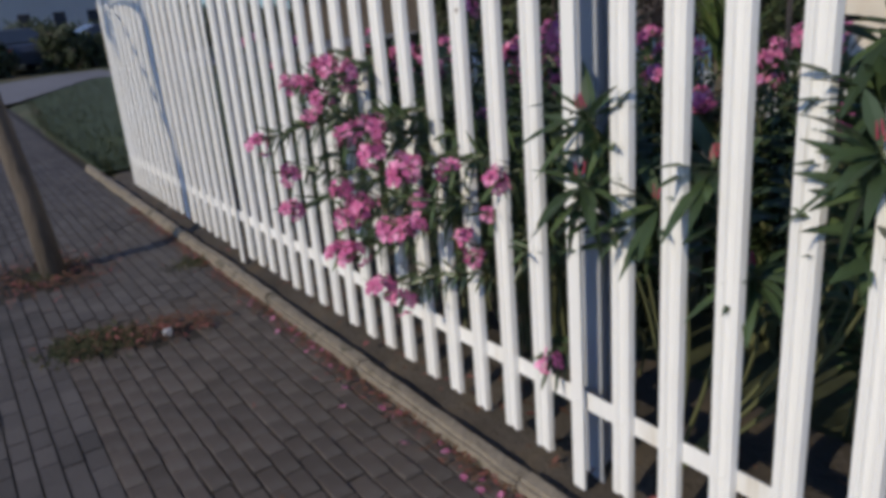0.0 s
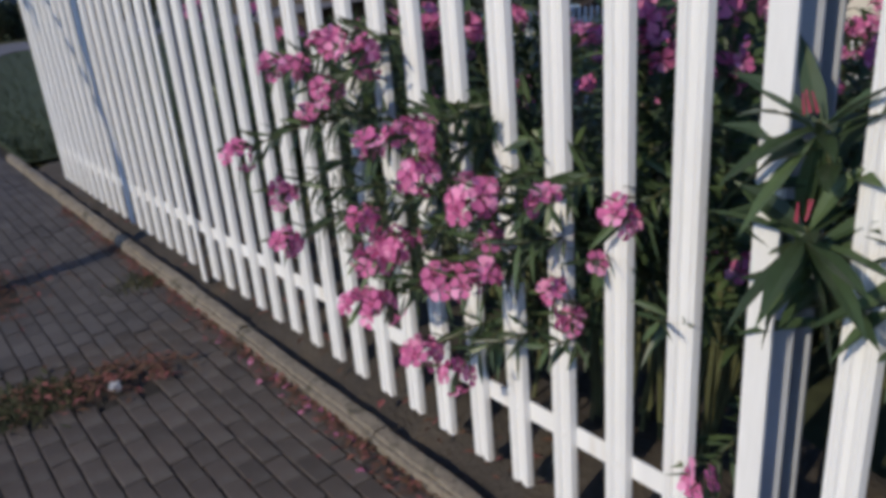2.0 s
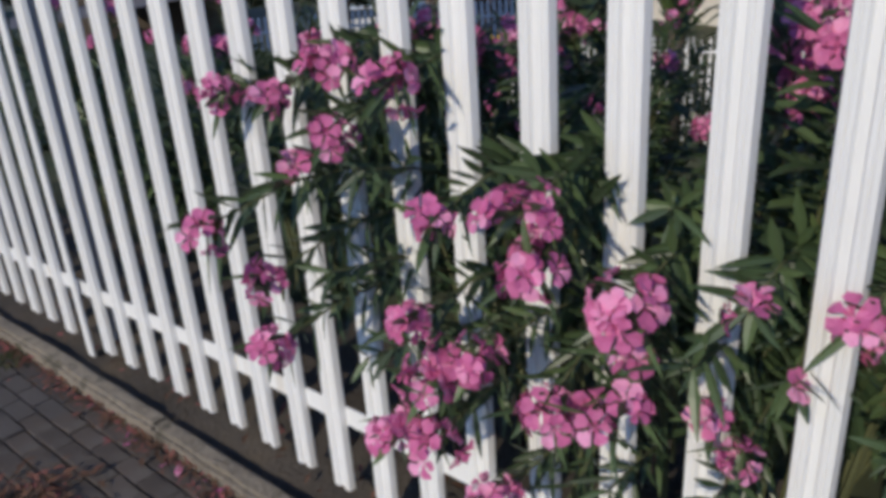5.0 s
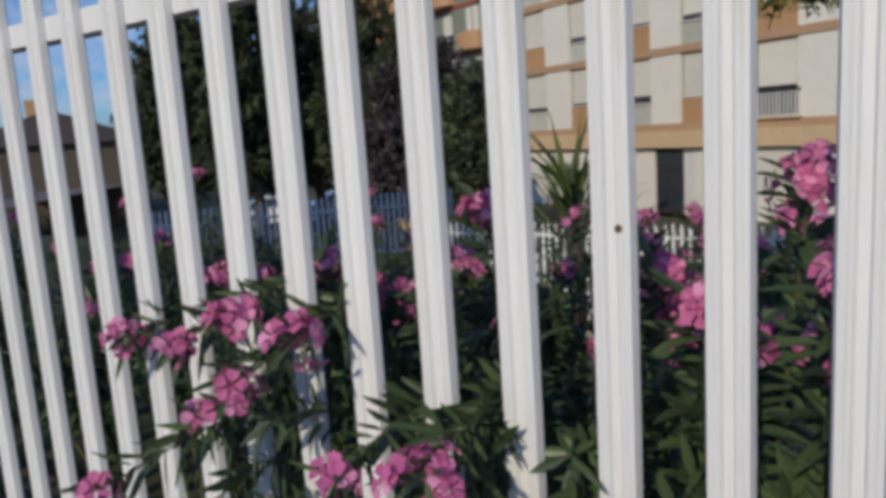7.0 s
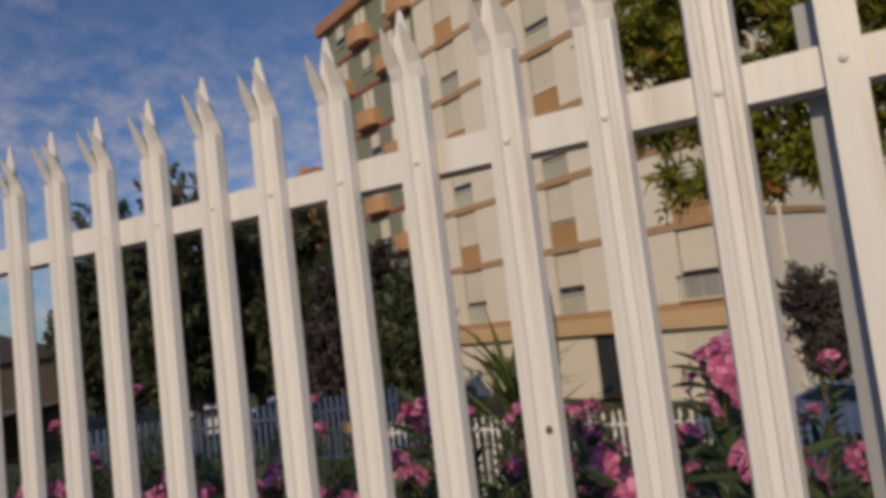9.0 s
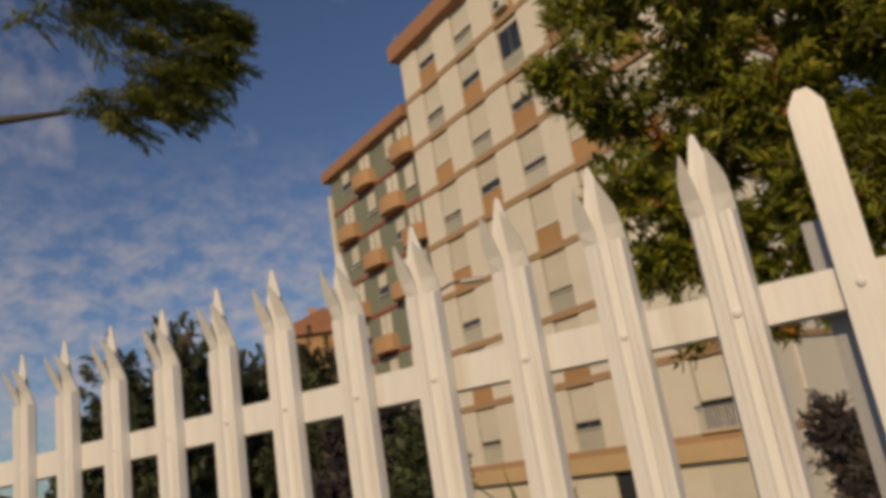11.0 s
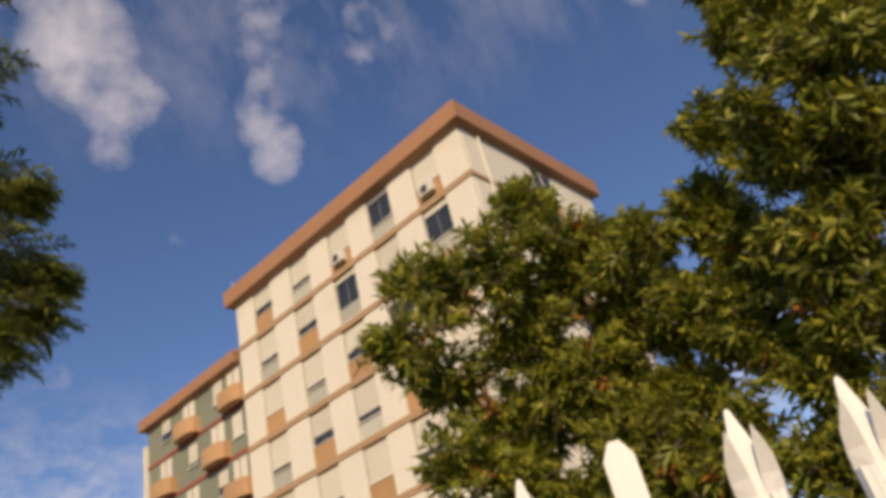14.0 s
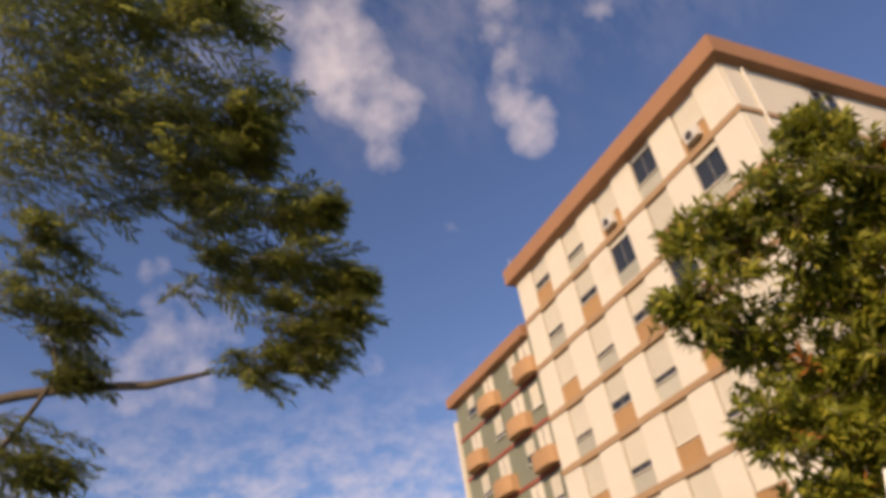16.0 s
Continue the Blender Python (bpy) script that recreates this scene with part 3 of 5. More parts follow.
bbox("side_ground_wall", -0.04, -0.003, -DEPTH, -0.139, Z_G, GZ - 0.12, WHITEWALL)
t = tube([(-0.14, -1.3, Z_G), (-0.14, -1.3, 24.6)], [0.07, 0.07], 8)
mesh_object("downpipe", t[0], t[1], PLASTIC, BLD)

# ---------------------------------------------------------------- lower wing with balconies
WING = empty("apartment_wing", pose(26.535, 4.181, 0, 0, 0, 64.11), "grey-green apartment wing with peach balconies and red bands", "building")
WX0, WX1, WT = 18.46, 29.3, 22.2
box("wall", WX0, -DEPTH, Z_G, WX1, -0.2, WT - 0.6, GREENWALL, WING)
part("cornice", cornice(WX0 + 0.8, WX1, -DEPTH, -0.2, WT, 1.0, 0.45), CORNICE, WING, "projecting brown cornice")
box("end_pilaster", WX1 - 0.02, -1.2, Z_G, WX1 + 0.28, 0.02, WT - 1.9, WHITEWALL, WING, "cream end wall")


def balcony(xc, z, w):
    bm = bmesh.new()
    n = 10
    pts = [(xc + w / 2 * math.cos(math.pi * i / n), -0.19 + 0.75 * (abs(math.sin(math.pi * i / n)) ** 0.45)) for i in range(n + 1)]
    for z0, z1, off in ((z, z + 0.95, 0.0),):
        lo = [bm.verts.new((x, y, z0)) for x, y in pts]
        hi = [bm.verts.new((x, y, z1)) for x, y in pts]
        hi2 = [bm.verts.new((xc + (x - xc) * 0.92, -0.19 + (y + 0.19) * 0.9, z1)) for x, y in pts]
        lo2 = [bm.verts.new((xc + (x - xc) * 0.92, -0.19 + (y + 0.19) * 0.9, z0 + 0.15)) for x, y in pts]
        for a, b in ((lo, hi), (hi, hi2), (hi2, lo2)):
            for i in range(n):
                bm.faces.new((a[i], a[i + 1], b[i + 1], b[i]))
        bm.faces.new(lo)
        bm.faces.new(lo2)
    bmesh.ops.recalc_face_normals(bm, faces=bm.faces[:])
    bal = part("balcony", bm, PEACH, WING, "peach rounded balcony")
    d = box("balcony_door", xc - 0.62, -0.199, z + 0.15, xc + 0.62, -0.15, z + 2.3, SHUTTER, bal)
    box("door_gap", xc - 0.03, -0.149, z + 0.15, xc + 0.03, -0.14, z + 2.3, DOORWOOD, bal)


for s in range(8):
    zb = 18.85 - 2.66 * s
    box("red_band", WX0, -0.199, zb - 0.10, WX1 - 0.02, -0.13, zb + 0.10, REDBAND, WING, "dark red floor band")
    spots = (19.6, 24.4) if s % 2 == 0 else (21.5, 27.2)
    others = (21.2, 27.0) if s % 2 == 0 else (19.5, 24.1)
    for x in spots:
        balcony(x, zb + 0.12, 2.3)
    for x in others:
        w = box("window", x - 0.5, -0.199, zb + 1.0, x + 0.5, -0.17, zb + 2.3, DARKGLASS, WING, "dark window glass")
        part("shutter", shutter_bm(x - 0.5, x + 0.5, zb + 1.0 + wr.choice((0.0, 0.2, 0.5)), zb + 2.3, -0.155), SHUTTER, w, "cream roller shutter")
        box("sill", x - 0.58, -0.199, zb + 0.92, x + 0.58, -0.08, zb + 0.995, PLASTIC, w)


# ---------------------------------------------------------------- plants
def flower(soup, p, axis, size, rng):
    axis = axis.normalized()
    a = axis.orthogonal().normalized()
    b = axis.cross(a)
    spin = rng.uniform(0, 6.28)
    for i in range(5):
        t = spin + 2 * math.pi * i / 5
        d = a * math.cos(t) + b * math.sin(t)
        s = axis.cross(d)
        r = size * rng.uniform(0.86, 1.12)
        lift, curl = rng.uniform(0.08, 0.30), rng.uniform(-0.16, 0.10)
        twist = rng.uniform(-0.10, 0.10)
        soup.add([p - axis * (r * 0.35), p + d * (r * 0.34) + s * (r * 0.15) + axis * (r * lift * 0.7), p + d * (r * 0.34) - s * (r * 0.15) + axis * (r * lift * 0.6),
                  p + d * (r * 0.70) + s * (r * 0.45) + axis * (r * (lift + twist)), p + d * (r * 0.70) - s * (r * 0.40) + axis * (r * (lift - twist)),
                  p + d * (r * 0.98) + s * (r * 0.28) + axis * (r * (lift + curl)), p + d * (r * 0.96) - s * (r * 0.22) + axis * (r * (lift + curl - 0.06)), p + d * (r * 0.68) + axis * (r * (lift - 0.08))],
                 [(0, 2, 1), (1, 2, 7), (1, 7, 3), (7, 2, 4), (3, 7, 5), (7, 4, 6), (7, 6, 5)])


def cluster_mesh(seed, count, radius):
    """A truss of five-petalled flowers."""
    rng = random.Random(seed)
    soup = Soup()
    for i in range(count):
        d = Vector((rng.gauss(0, 0.8), rng.gauss(0, 0.8), rng.gauss(0.25, 0.6))).normalized()
        flower(soup, d * radius * rng.uniform(0.45, 1.0), d + Vector((rng.uniform(-0.4, 0.4), rng.uniform(-0.4, 0.4), 0.2)), rng.uniform(0.022, 0.030), rng)
    me = bpy.data.meshes.new("flower_truss")
    me.from_pydata([tuple(v) for v in soup.v], [], soup.f)
    me.materials.append(PETAL)
    return me


TRUSS = [cluster_mesh(20 + i, n, r) for i, (n, r) in enumerate(((11, 0.054), (8, 0.047), (15, 0.066), (5, 0.036), (3, 0.026), (1, 0.004)))]


def shoot(stems, leaves, rng, a, b, c, r0, leafy, length=0.12, gap=0.028):
    pts = bezier(a, b, c, 9)
    v, f = tube(pts, [r0 * (1 - 0.65 * i / 8) for i in range(9)], 5)
    stems.add(v, f)
    total = sum((q - p).length for p, q in zip(pts, pts[1:]))
    n = int(total * leafy / gap)
    for i in range(n):
        t = 1 - leafy + leafy * (i + 0.6) / max(n, 1)
        p = a * (1 - t) ** 2 + b * (2 * t * (1 - t)) + c * t * t
        d = ((b - a) * (1 - t) + (c - b) * t).normalized()
        o = d.orthogonal().normalized()
        spin = rng.uniform(0, 6.28)
        for k in range(3):
            q = Matrix.Rotation(spin + 2.09 * k + rng.uniform(-0.3, 0.3), 3, d) @ o
            leaves.blade(p, q + d * rng.uniform(0.35, 1.1), d, length * rng.uniform(0.6, 1.15), length * rng.uniform(0.15, 0.21), rng.uniform(0.02, 0.35))


def put_truss(shrub, p, which, rng):
    ob = new("flower_truss", TRUSS[which])
    ob.parent = shrub
    ob.location = p
    ob.rotation_euler = (rng.uniform(-0.6, 0.6), rng.uniform(-0.6, 0.6), rng.uniform(0, 6.28))
    s = rng.uniform(0.88, 1.12)
    ob.scale = (s, s, s)
    return ob


def oleander(x, y, height, spread, seed, blooms=9, stems_n=26):
    rng = random.Random(seed)
    z0 = land(x, y)
    shrub = empty("oleander_shrub", pose(x, y, z0), "oleander shrub with narrow dark leaves and pink flowers", "shrub", "oleanders behind the fence")
    stems, leaves = Soup(), Soup()
    tips = []
    for i in range(stems_n):
        t = rng.uniform(0, 6.28)
        r = spread * math.sqrt(rng.random())
        tip = Vector((r * math.cos(t), r * math.sin(t), height * rng.uniform(0.55, 1.0) * (1 - 0.25 * (r / spread) ** 2)))
        if x + tip.x < 0.16:
            tip.x = 0.16 - x + rng.uniform(0, 0.1)
        base = Vector((rng.uniform(-0.12, 0.12), rng.uniform(-0.12, 0.12), -0.03))
        shoot(stems, leaves, rng, base, Vector((tip.x * 0.35, tip.y * 0.35, tip.z * 0.62)), tip, 0.009, 0.72, rng.uniform(0.10, 0.15), 0.036)
        tips.append(tip)
    stems.make("stem", STEM, shrub)
    leaves.make("foliage", LEAF, shrub, "narrow dark green leaves", kind="stuff")
    tips.sort(key=lambda q: -q.z)
    for q in tips[:blooms]:
        put_truss(shrub, q + Vector((0, 0, 0.02)), rng.choice((0, 0, 1, 2, 3)), rng)
    return shrub


def arching_oleander():
    """The shrub whose shoots arch out through the fence over the kerb."""
    rng = random.Random(77)
    base = Vector((0.36, 2.15, 0.05))
    shrub = empty("oleander_shrub", Matrix.Translation(base), "oleander shrub arching through the fence with many pink flower clusters", "shrub", "oleanders behind the fence")
    stems, leaves = Soup(), Soup()
    trusses = [(-0.08, 2.83, 1.10, 0), (-0.10, 2.47, 1.18, 0), (-0.10, 2.32, 1.16, 1), (-0.15, 2.53, 1.00, 4), (-0.35, 2.54, 0.95, 1), (-0.25, 2.53, 0.82, 3), (-0.28, 2.51, 0.70, 0),
               (-0.20, 2.17, 0.98, 3), (-0.20, 2.01, 1.02, 2), (-0.20, 1.99, 0.95, 0), (-0.18, 1.865, 0.915, 0), (-0.12, 1.73, 0.92, 4), (-0.22, 2.21, 0.81, 1), (-0.22, 2.18, 0.715, 0), (-0.20, 2.10, 0.77, 1),
               (-0.23, 2.26, 0.585, 0), (-0.22, 2.18, 0.60, 1), (-0.18, 1.99, 0.71, 1), (-0.17, 1.91, 0.72, 3), (-0.15, 1.87, 0.75, 4), (-0.14, 1.87, 0.82, 3), (-0.18, 2.09, 0.49, 0), (-0.16, 1.99, 0.47, 1),
               (-0.03, 1.80, 0.69, 4), (-0.03, 1.75, 0.645, 3), (-0.02, 1.69, 0.78, 5), (-0.03, 1.62, 0.89, 3), (-0.02, 1.45, 0.41, 4), (-0.16, 2.42, 1.08, 1), (-0.14, 2.60, 1.12, 3)]
    for x, y, z, which in trusses:
        c = Vector((x, y, z)) - base
        n = round((y - Y0 - PITCH / 2) / PITCH)
        gate = Y0 + PITCH / 2 + PITCH * n
        root = Vector((rng.uniform(-0.08, 0.2), max(-0.5, min(0.5, (y - 2.15) * 0.8)), 0))
        mid = Vector((0.10, gate - base.y + (gate - base.y - c.y) * 0.3, z + rng.uniform(0.05, 0.22)))
        shoot(stems, leaves, rng, root, mid, c, 0.006, 0.36, 0.095, 0.026)
        put_truss(shrub, c, which, rng)
    # leafy shoots without flowers
    for x, y, z in ((-0.12, 2.03, 1.045), (-0.12, 2.44, 0.62), (-0.10, 1.76, 0.60), (-0.12, 1.92, 0.55), (-0.18, 2.30, 0.72), (-0.14, 1.79, 0.83), (-0.02, 1.55, 0.70), (-0.20, 2.42, 0.84), (-0.15, 2.38, 1.02), (0.0, 1.89, 0.99)):
        c = Vector((x, y, z)) - base
        shoot(stems, leaves, rng, Vector((rng.uniform(0, 0.2), c.y * 0.7, 0.1)), Vector((0.12, c.y, c.z * 0.9)), c, 0.006, 0.25, 0.085, 0.026)
    # clusters that stay behind the pales
    for x, y, z, which in ((0.12, 2.51, 1.20, 0), (0.12, 2.35, 1.19, 1), (0.12, 2.20, 1.19, 1), (0.13, 1.525, 1.25, 2), (0.13, 1.53, 1.13, 1), (0.13, 1.67, 1.16, 1), (0.12, 1.71, 1.21, 0), (0.3, 2.6, 1.18, 0), (0.3, 3.0, 1.14, 0),
                           (0.32, 2.2, 1.32, 0), (0.3, 2.23, 1.19, 1), (0.3, 2.42, 1.13, 1), (0.3, 1.84, 1.2, 2), (0.3, 1.79, 1.11, 2), (0.4, 1.62, 1.36, 2), (0.34, 1.58, 1.10, 1), (0.3, 1.65, 0.70, 1), (0.3, 1.57, 0.69, 3)):
        c = Vector((x, y, z)) - base
        shoot(stems, leaves, rng, Vector((rng.uniform(0, 0.2), c.y * 0.7, 0.0)), Vector((c.x + 0.15, c.y * 0.9, c.z * 0.7)), c, 0.007, 0.55, 0.13, 0.03)
        put_truss(shrub, c, which, rng)
    v, f = tube([Vector(q) - base for q in ((0.45, 1.98, 0.6), (0.5, 1.97, 1.2), (0.5, 1.965, 1.37), (0.5, 1.958, 1.46), (0.5, 1.962, 1.54))], [0.004, 0.003, 0.003, 0.0025, 0.0015], 5)
    mesh_object("dry_twig", v, f, BARK, shrub, "thin dry twig")
    stems.make("stem", STEM, shrub)
    leaves.make("foliage", LEAF, shrub, "narrow dark green leaves", kind="stuff")


oleander(1.50, 1.95, 1.28 - land(1.50, 1.95), 0.42, 251, 6, 42)
arching_oleander()


def near_whorl():
    """A young oleander at the fence post with a few broad leaves pushed through the gap."""
    rng = random.Random(8)
    base = Vector((0.2, 1.24, 0.05))
    shrub = empty("oleander_shrub", Matrix.Translation(base), "young oleander with broad leaves and red buds at the post", "shrub", "oleanders behind the fence")
    stems, leaves, buds = Soup(), Soup(), Soup()
    for c in ((-0.04, 1.285, 0.95), (-0.02, 1.29, 1.10), (0.05, 1.14, 0.90), (0.08, 1.02, 1.0), (0.10, 0.93, 0.78), (0.12, 0.72, 0.92), (-0.05, 0.62, 1.10), (0.12, 0.69, 1.28), (0.06, 0.68, 1.17)):
        c = Vector(c) - base
        shoot(stems, leaves, rng, Vector((0.02, 0, 0)), Vector((0.06, c.y, c.z * 0.6)), c, 0.007, 0.28, 0.17, 0.035)
        for k in range(12):
            d = Vector((rng.gauss(-0.2, 0.7), rng.gauss(0, 0.7), rng.gauss(-0.1, 0.6)))
            leaves.blade(c - Vector((0, 0, 0.02)), d, Vector((0, 0, 1)), rng.uniform(0.12, 0.19), rng.uniform(0.024, 0.036), rng.uniform(0.1, 0.45))
        for k in range(4):
            q = c + Vector((rng.uniform(-0.015, 0.015), rng.uniform(-0.015, 0.015), 0.01))
            v, f = tube([q, q + Vector((rng.uniform(-0.01, 0.01), rng.uniform(-0.01, 0.01), 0.03))], [0.0022, 0.0012], 5)
            buds.add(v, f)
    stems.make("stem", STEM, shrub)
    leaves.make("foliage", LEAF, shrub, kind="stuff")
    buds.make("bud_sprays", BUD, shrub, "small red flower buds", kind="stuff")


near_whorl()
for i, (x, y, h, s, bl) in enumerate(((0.75, -1.9, 1.45, 0.55, 5), (0.8, -0.9, 1.25, 0.6, 6), (0.85, 0.05, 1.15, 0.6, 6), (0.75, 0.95, 1.12, 0.45, 6), (1.15, 1.55, 1.12, 0.45, 6), (0.95, 2.05, 1.24, 0.5, 9), (0.85, 2.95, 1.25, 0.6, 9),
                                      (0.85, 3.9, 1.2, 0.6, 5), (0.9, 4.9, 1.2, 0.6, 3), (0.9, 5.9, 1.2, 0.55, 3), (1.9, 0.2, 1.2, 0.6, 5), (2.0, 1.7, 1.40, 0.6, 9), (1.9, 3.0, 1.40, 0.65, 8), (2.1, 4.4, 1.45, 0.7, 4), (2.0, 5.7, 1.5, 0.7, 2), (2.8, 1.2, 1.55, 0.6, 4), (2.7, 2.35, 1.5, 0.6, 4), (3.0, 3.6, 1.5, 0.7, 3))):
    oleander(x + 0.12, y, h, s, 200 + i, bl, 26)


def limbs(wood, roots, ends, r0):
    """Join each end to the nearest point that is joined already, by a slightly bowed tapering limb."""
    joined = [(p, r0) for p in roots]
    todo = list(ends)
    while todo:
        (p, r), q = min(((j, e) for j in joined for e in todo), key=lambda je: (je[0][0] - je[1]).length)
        todo.remove(q)
        bow = Vector((0, 0, -0.08 * (q - p).length))
        v, f = tube(bezier(p, (p + q) / 2 + bow, q, 7), [r * (1 - 0.4 * i / 6) for i in range(7)], 6)
        wood.add(v, f)
        joined.append((q, max(r * 0.62, 0.008)))


def tree(name, base, trunk, crown, leaf_mat, label, seed, leaf=(0.09, 0.032), per=26, whorls=420, trunk_r=0.09, dry=0.0, droop=0.2, flat=0.0, category="tree", clump=False):
    """trunk: points up from the base; crown: ellipsoids (centre, radii) filled with leafy twigs on limbs."""
    rng = random.Random(seed)
    t = empty(name, Matrix.Translation(base), label, category)
    wood, leaves, dead = Soup(), Soup(), Soup()
    pts = [Vector(p) for p in trunk]
    v, f = tube(pts, [trunk_r * (1 - 0.6 * i / (len(pts) - 1)) for i in range(len(pts))], 9)
    wood.add(v, f)
    if clump:
        limbs(wood, pts[1:], [Vector(c) for c, _ in crown], trunk_r * 0.3)
    weights = [r[0] * r[1] * (1.0 if clump else r[2]) for _, r in crown]
    for _ in range(whorls):
        c, r = rng.choices(crown, weights)[0]
        while True:
            q = Vector((rng.uniform(-1, 1), rng.uniform(-1, 1), rng.uniform(-1, 1)))
            if 0.25 < q.length < 1 and rng.random() < 0.35 + 0.65 * q.length:
                break
        n = 0.75 + 0.5 * noise.noise(Vector((q.x, q.y, q.z)) * 1.7 + Vector((seed, 0, 0)))
        q = q * n
        p = Vector((c[0] + q.x * r[0], c[1] + q.y * r[1], c[2] + q.z * r[2]))
        out = (Vector((q.x, q.y, q.z * 0.6 + 0.42 - flat)) + Vector((rng.gauss(0, 0.35), rng.gauss(0, 0.35), rng.gauss(0, 0.25)))).normalized()
        near = min(pts, key=lambda s: (s - p).length + 0.6 * abs(s.z - p.z + 0.6))
        start = p - out * leaf[0] * (2.0 if clump else 3.2)
        if not clump and rng.random() < 0.22:
            b = bezier(near, (near + start) / 2 + Vector((0, 0, 0.15 * (start - near).length)), start, 6)
            v, f = tube(b, [trunk_r * 0.28 * (1 - 0.75 * i / 5) for i in range(6)], 5)
            wood.add(v, f)
        v, f = tube([start, p], [leaf[0] * 0.05, leaf[0] * 0.025], 4)
        wood.add(v, f)
        target = dead if rng.random() < dry else leaves
        for k in range(per):
            u = k / per
            o = out.orthogonal().normalized()
            o = Matrix.Rotation(2.4 * k + rng.uniform(-0.4, 0.4), 3, out) @ o
            target.leaf(start.lerp(p, 0.25 + 0.75 * u), o + out * (0.35 + 1.2 * u), out, leaf[0] * rng.uniform(0.7, 1.2), leaf[1] * rng.uniform(0.8, 1.2), rng.uniform(0, 2 * droop))
    wood.make("trunk", BARK, t, smooth=True)
    leaves.make("crown", leaf_mat, t, kind="stuff")
    if dead.v:
        dead.make("dry_leaves", DRYLEAF, t, "withered orange leaves", kind="stuff")
    return t


def pads(base, world_pads, squash=0.9):
    return [((c[0] - base[0], c[1] - base[1], c[2] - base[2]), (r, r, r * squash)) for c, r in world_pads]


# glossy evergreens behind the fence: leafy pads on their limbs
PADS_A = [((3.42, 2.26, 4.25), 0.36), ((3.42, 1.53, 4.59), 0.30), ((3.28, 1.80, 4.21), 0.36), ((3.40, 2.51, 4.39), 0.20), ((3.34, 2.52, 3.85), 0.30), ((3.34, 2.74, 3.96), 0.18), ((3.78, 2.38, 3.71), 0.38),
          ((3.70, 1.81, 3.82), 0.46), ((3.83, 1.33, 4.28), 0.36), ((3.64, 2.47, 3.13), 0.32), ((4.06, 2.09, 3.36), 0.46), ((3.97, 2.47, 2.65), 0.30), ((3.88, 1.47, 3.44), 0.46), ((4.24, 2.04, 2.73), 0.42),
          ((4.11, 0.94, 3.90), 0.36), ((3.83, 1.35, 2.91), 0.44), ((3.96, 0.91, 4.43), 0.23), ((3.78, 2.29, 2.20), 0.20), ((3.95, 1.55, 2.21), 0.20),
          ((3.96, 1.16, 3.70), 0.39), ((3.87, 1.71, 3.32), 0.38), ((4.05, 1.28, 3.13), 0.43), ((3.79, 0.77, 2.80), 0.40), ((3.58, 0.37, 2.45), 0.35), ((3.95, 2.24, 3.19), 0.35), ((3.85, 0.73, 3.62), 0.31), ((3.99, 0.93, 4.13), 0.29), ((3.72, 1.24, 4.25), 0.32), ((3.40, 1.46, 4.40), 0.23),
          ((4.02, 2.30, 2.74), 0.30), ((4.18, 1.94, 2.74), 0.39), ((4.35, 1.90, 2.35), 0.32), ((4.09, 1.48, 2.81), 0.38), ((3.91, 1.13, 2.67), 0.40), ((3.80, 0.81, 2.54), 0.39), ((4.08, 1.31, 2.30), 0.30),
          ((3.43, 1.49, 4.62), 0.27), ((3.69, 1.25, 4.39), 0.28), ((3.88, 1.00, 4.22), 0.24), ((3.82, 1.51, 4.15), 0.32),
          ((4.27, 1.50, 2.34), 0.27), ((3.95, 0.94, 2.32), 0.26), ((4.23, 2.11, 2.24), 0.23), ((4.00, 2.08, 2.98), 0.27)]
PADS_B = [((2.65, -0.06, 4.79), 0.30), ((2.57, -0.35, 4.39), 0.42), ((2.59, -0.82, 4.39), 0.45), ((3.08, 0.21, 4.49), 0.25), ((3.01, -0.04, 4.10), 0.38), ((2.85, -0.36, 3.72), 0.44), ((3.51, 0.34, 4.00), 0.32),
          ((3.24, 0.06, 3.44), 0.42), ((3.15, -0.27, 3.07), 0.45), ((3.59, 0.51, 3.38), 0.36), ((3.45, 0.22, 2.94), 0.38), ((3.91, 0.89, 3.20), 0.30), ((3.26, -0.02, 2.49), 0.40), ((2.5, -0.45, 4.95), 0.45),
          ((2.7, -0.9, 5.4), 0.5), ((2.7, -1.2, 3.7), 0.55), ((2.75, -1.1, 4.7), 0.5), ((3.0, -0.3, 5.6), 0.4),
          ((3.49, 0.40, 4.15), 0.34), ((3.44, 0.27, 3.74), 0.33), ((3.67, 0.58, 3.60), 0.30), ((3.57, 0.40, 3.21), 0.29), ((3.83, 0.90, 3.58), 0.23),
          ((2.41, -0.20, 3.91), 0.23), ((2.64, -0.01, 3.88), 0.24), ((2.83, -0.05, 3.49), 0.27), ((3.00, 0.22, 3.54), 0.24), ((3.13, 0.08, 3.11), 0.28), ((2.44, 0.18, 4.09), 0.20), ((3.33, 0.83, 4.05), 0.19),
          ((3.50, 1.07, 3.97), 0.23), ((3.52, 0.87, 3.66), 0.22), ((2.21, -0.35, 4.19), 0.26), ((2.47, -0.30, 3.81), 0.26), ((3.38, 0.78, 3.99), 0.19), ((3.43, 0.51, 3.52), 0.22), ((2.93, 0.03, 3.37), 0.27)]
BASE_A, BASE_B = (4.5, 0.45, land(4.5, 0.45)), (3.4, -0.5, land(3.4, -0.5))
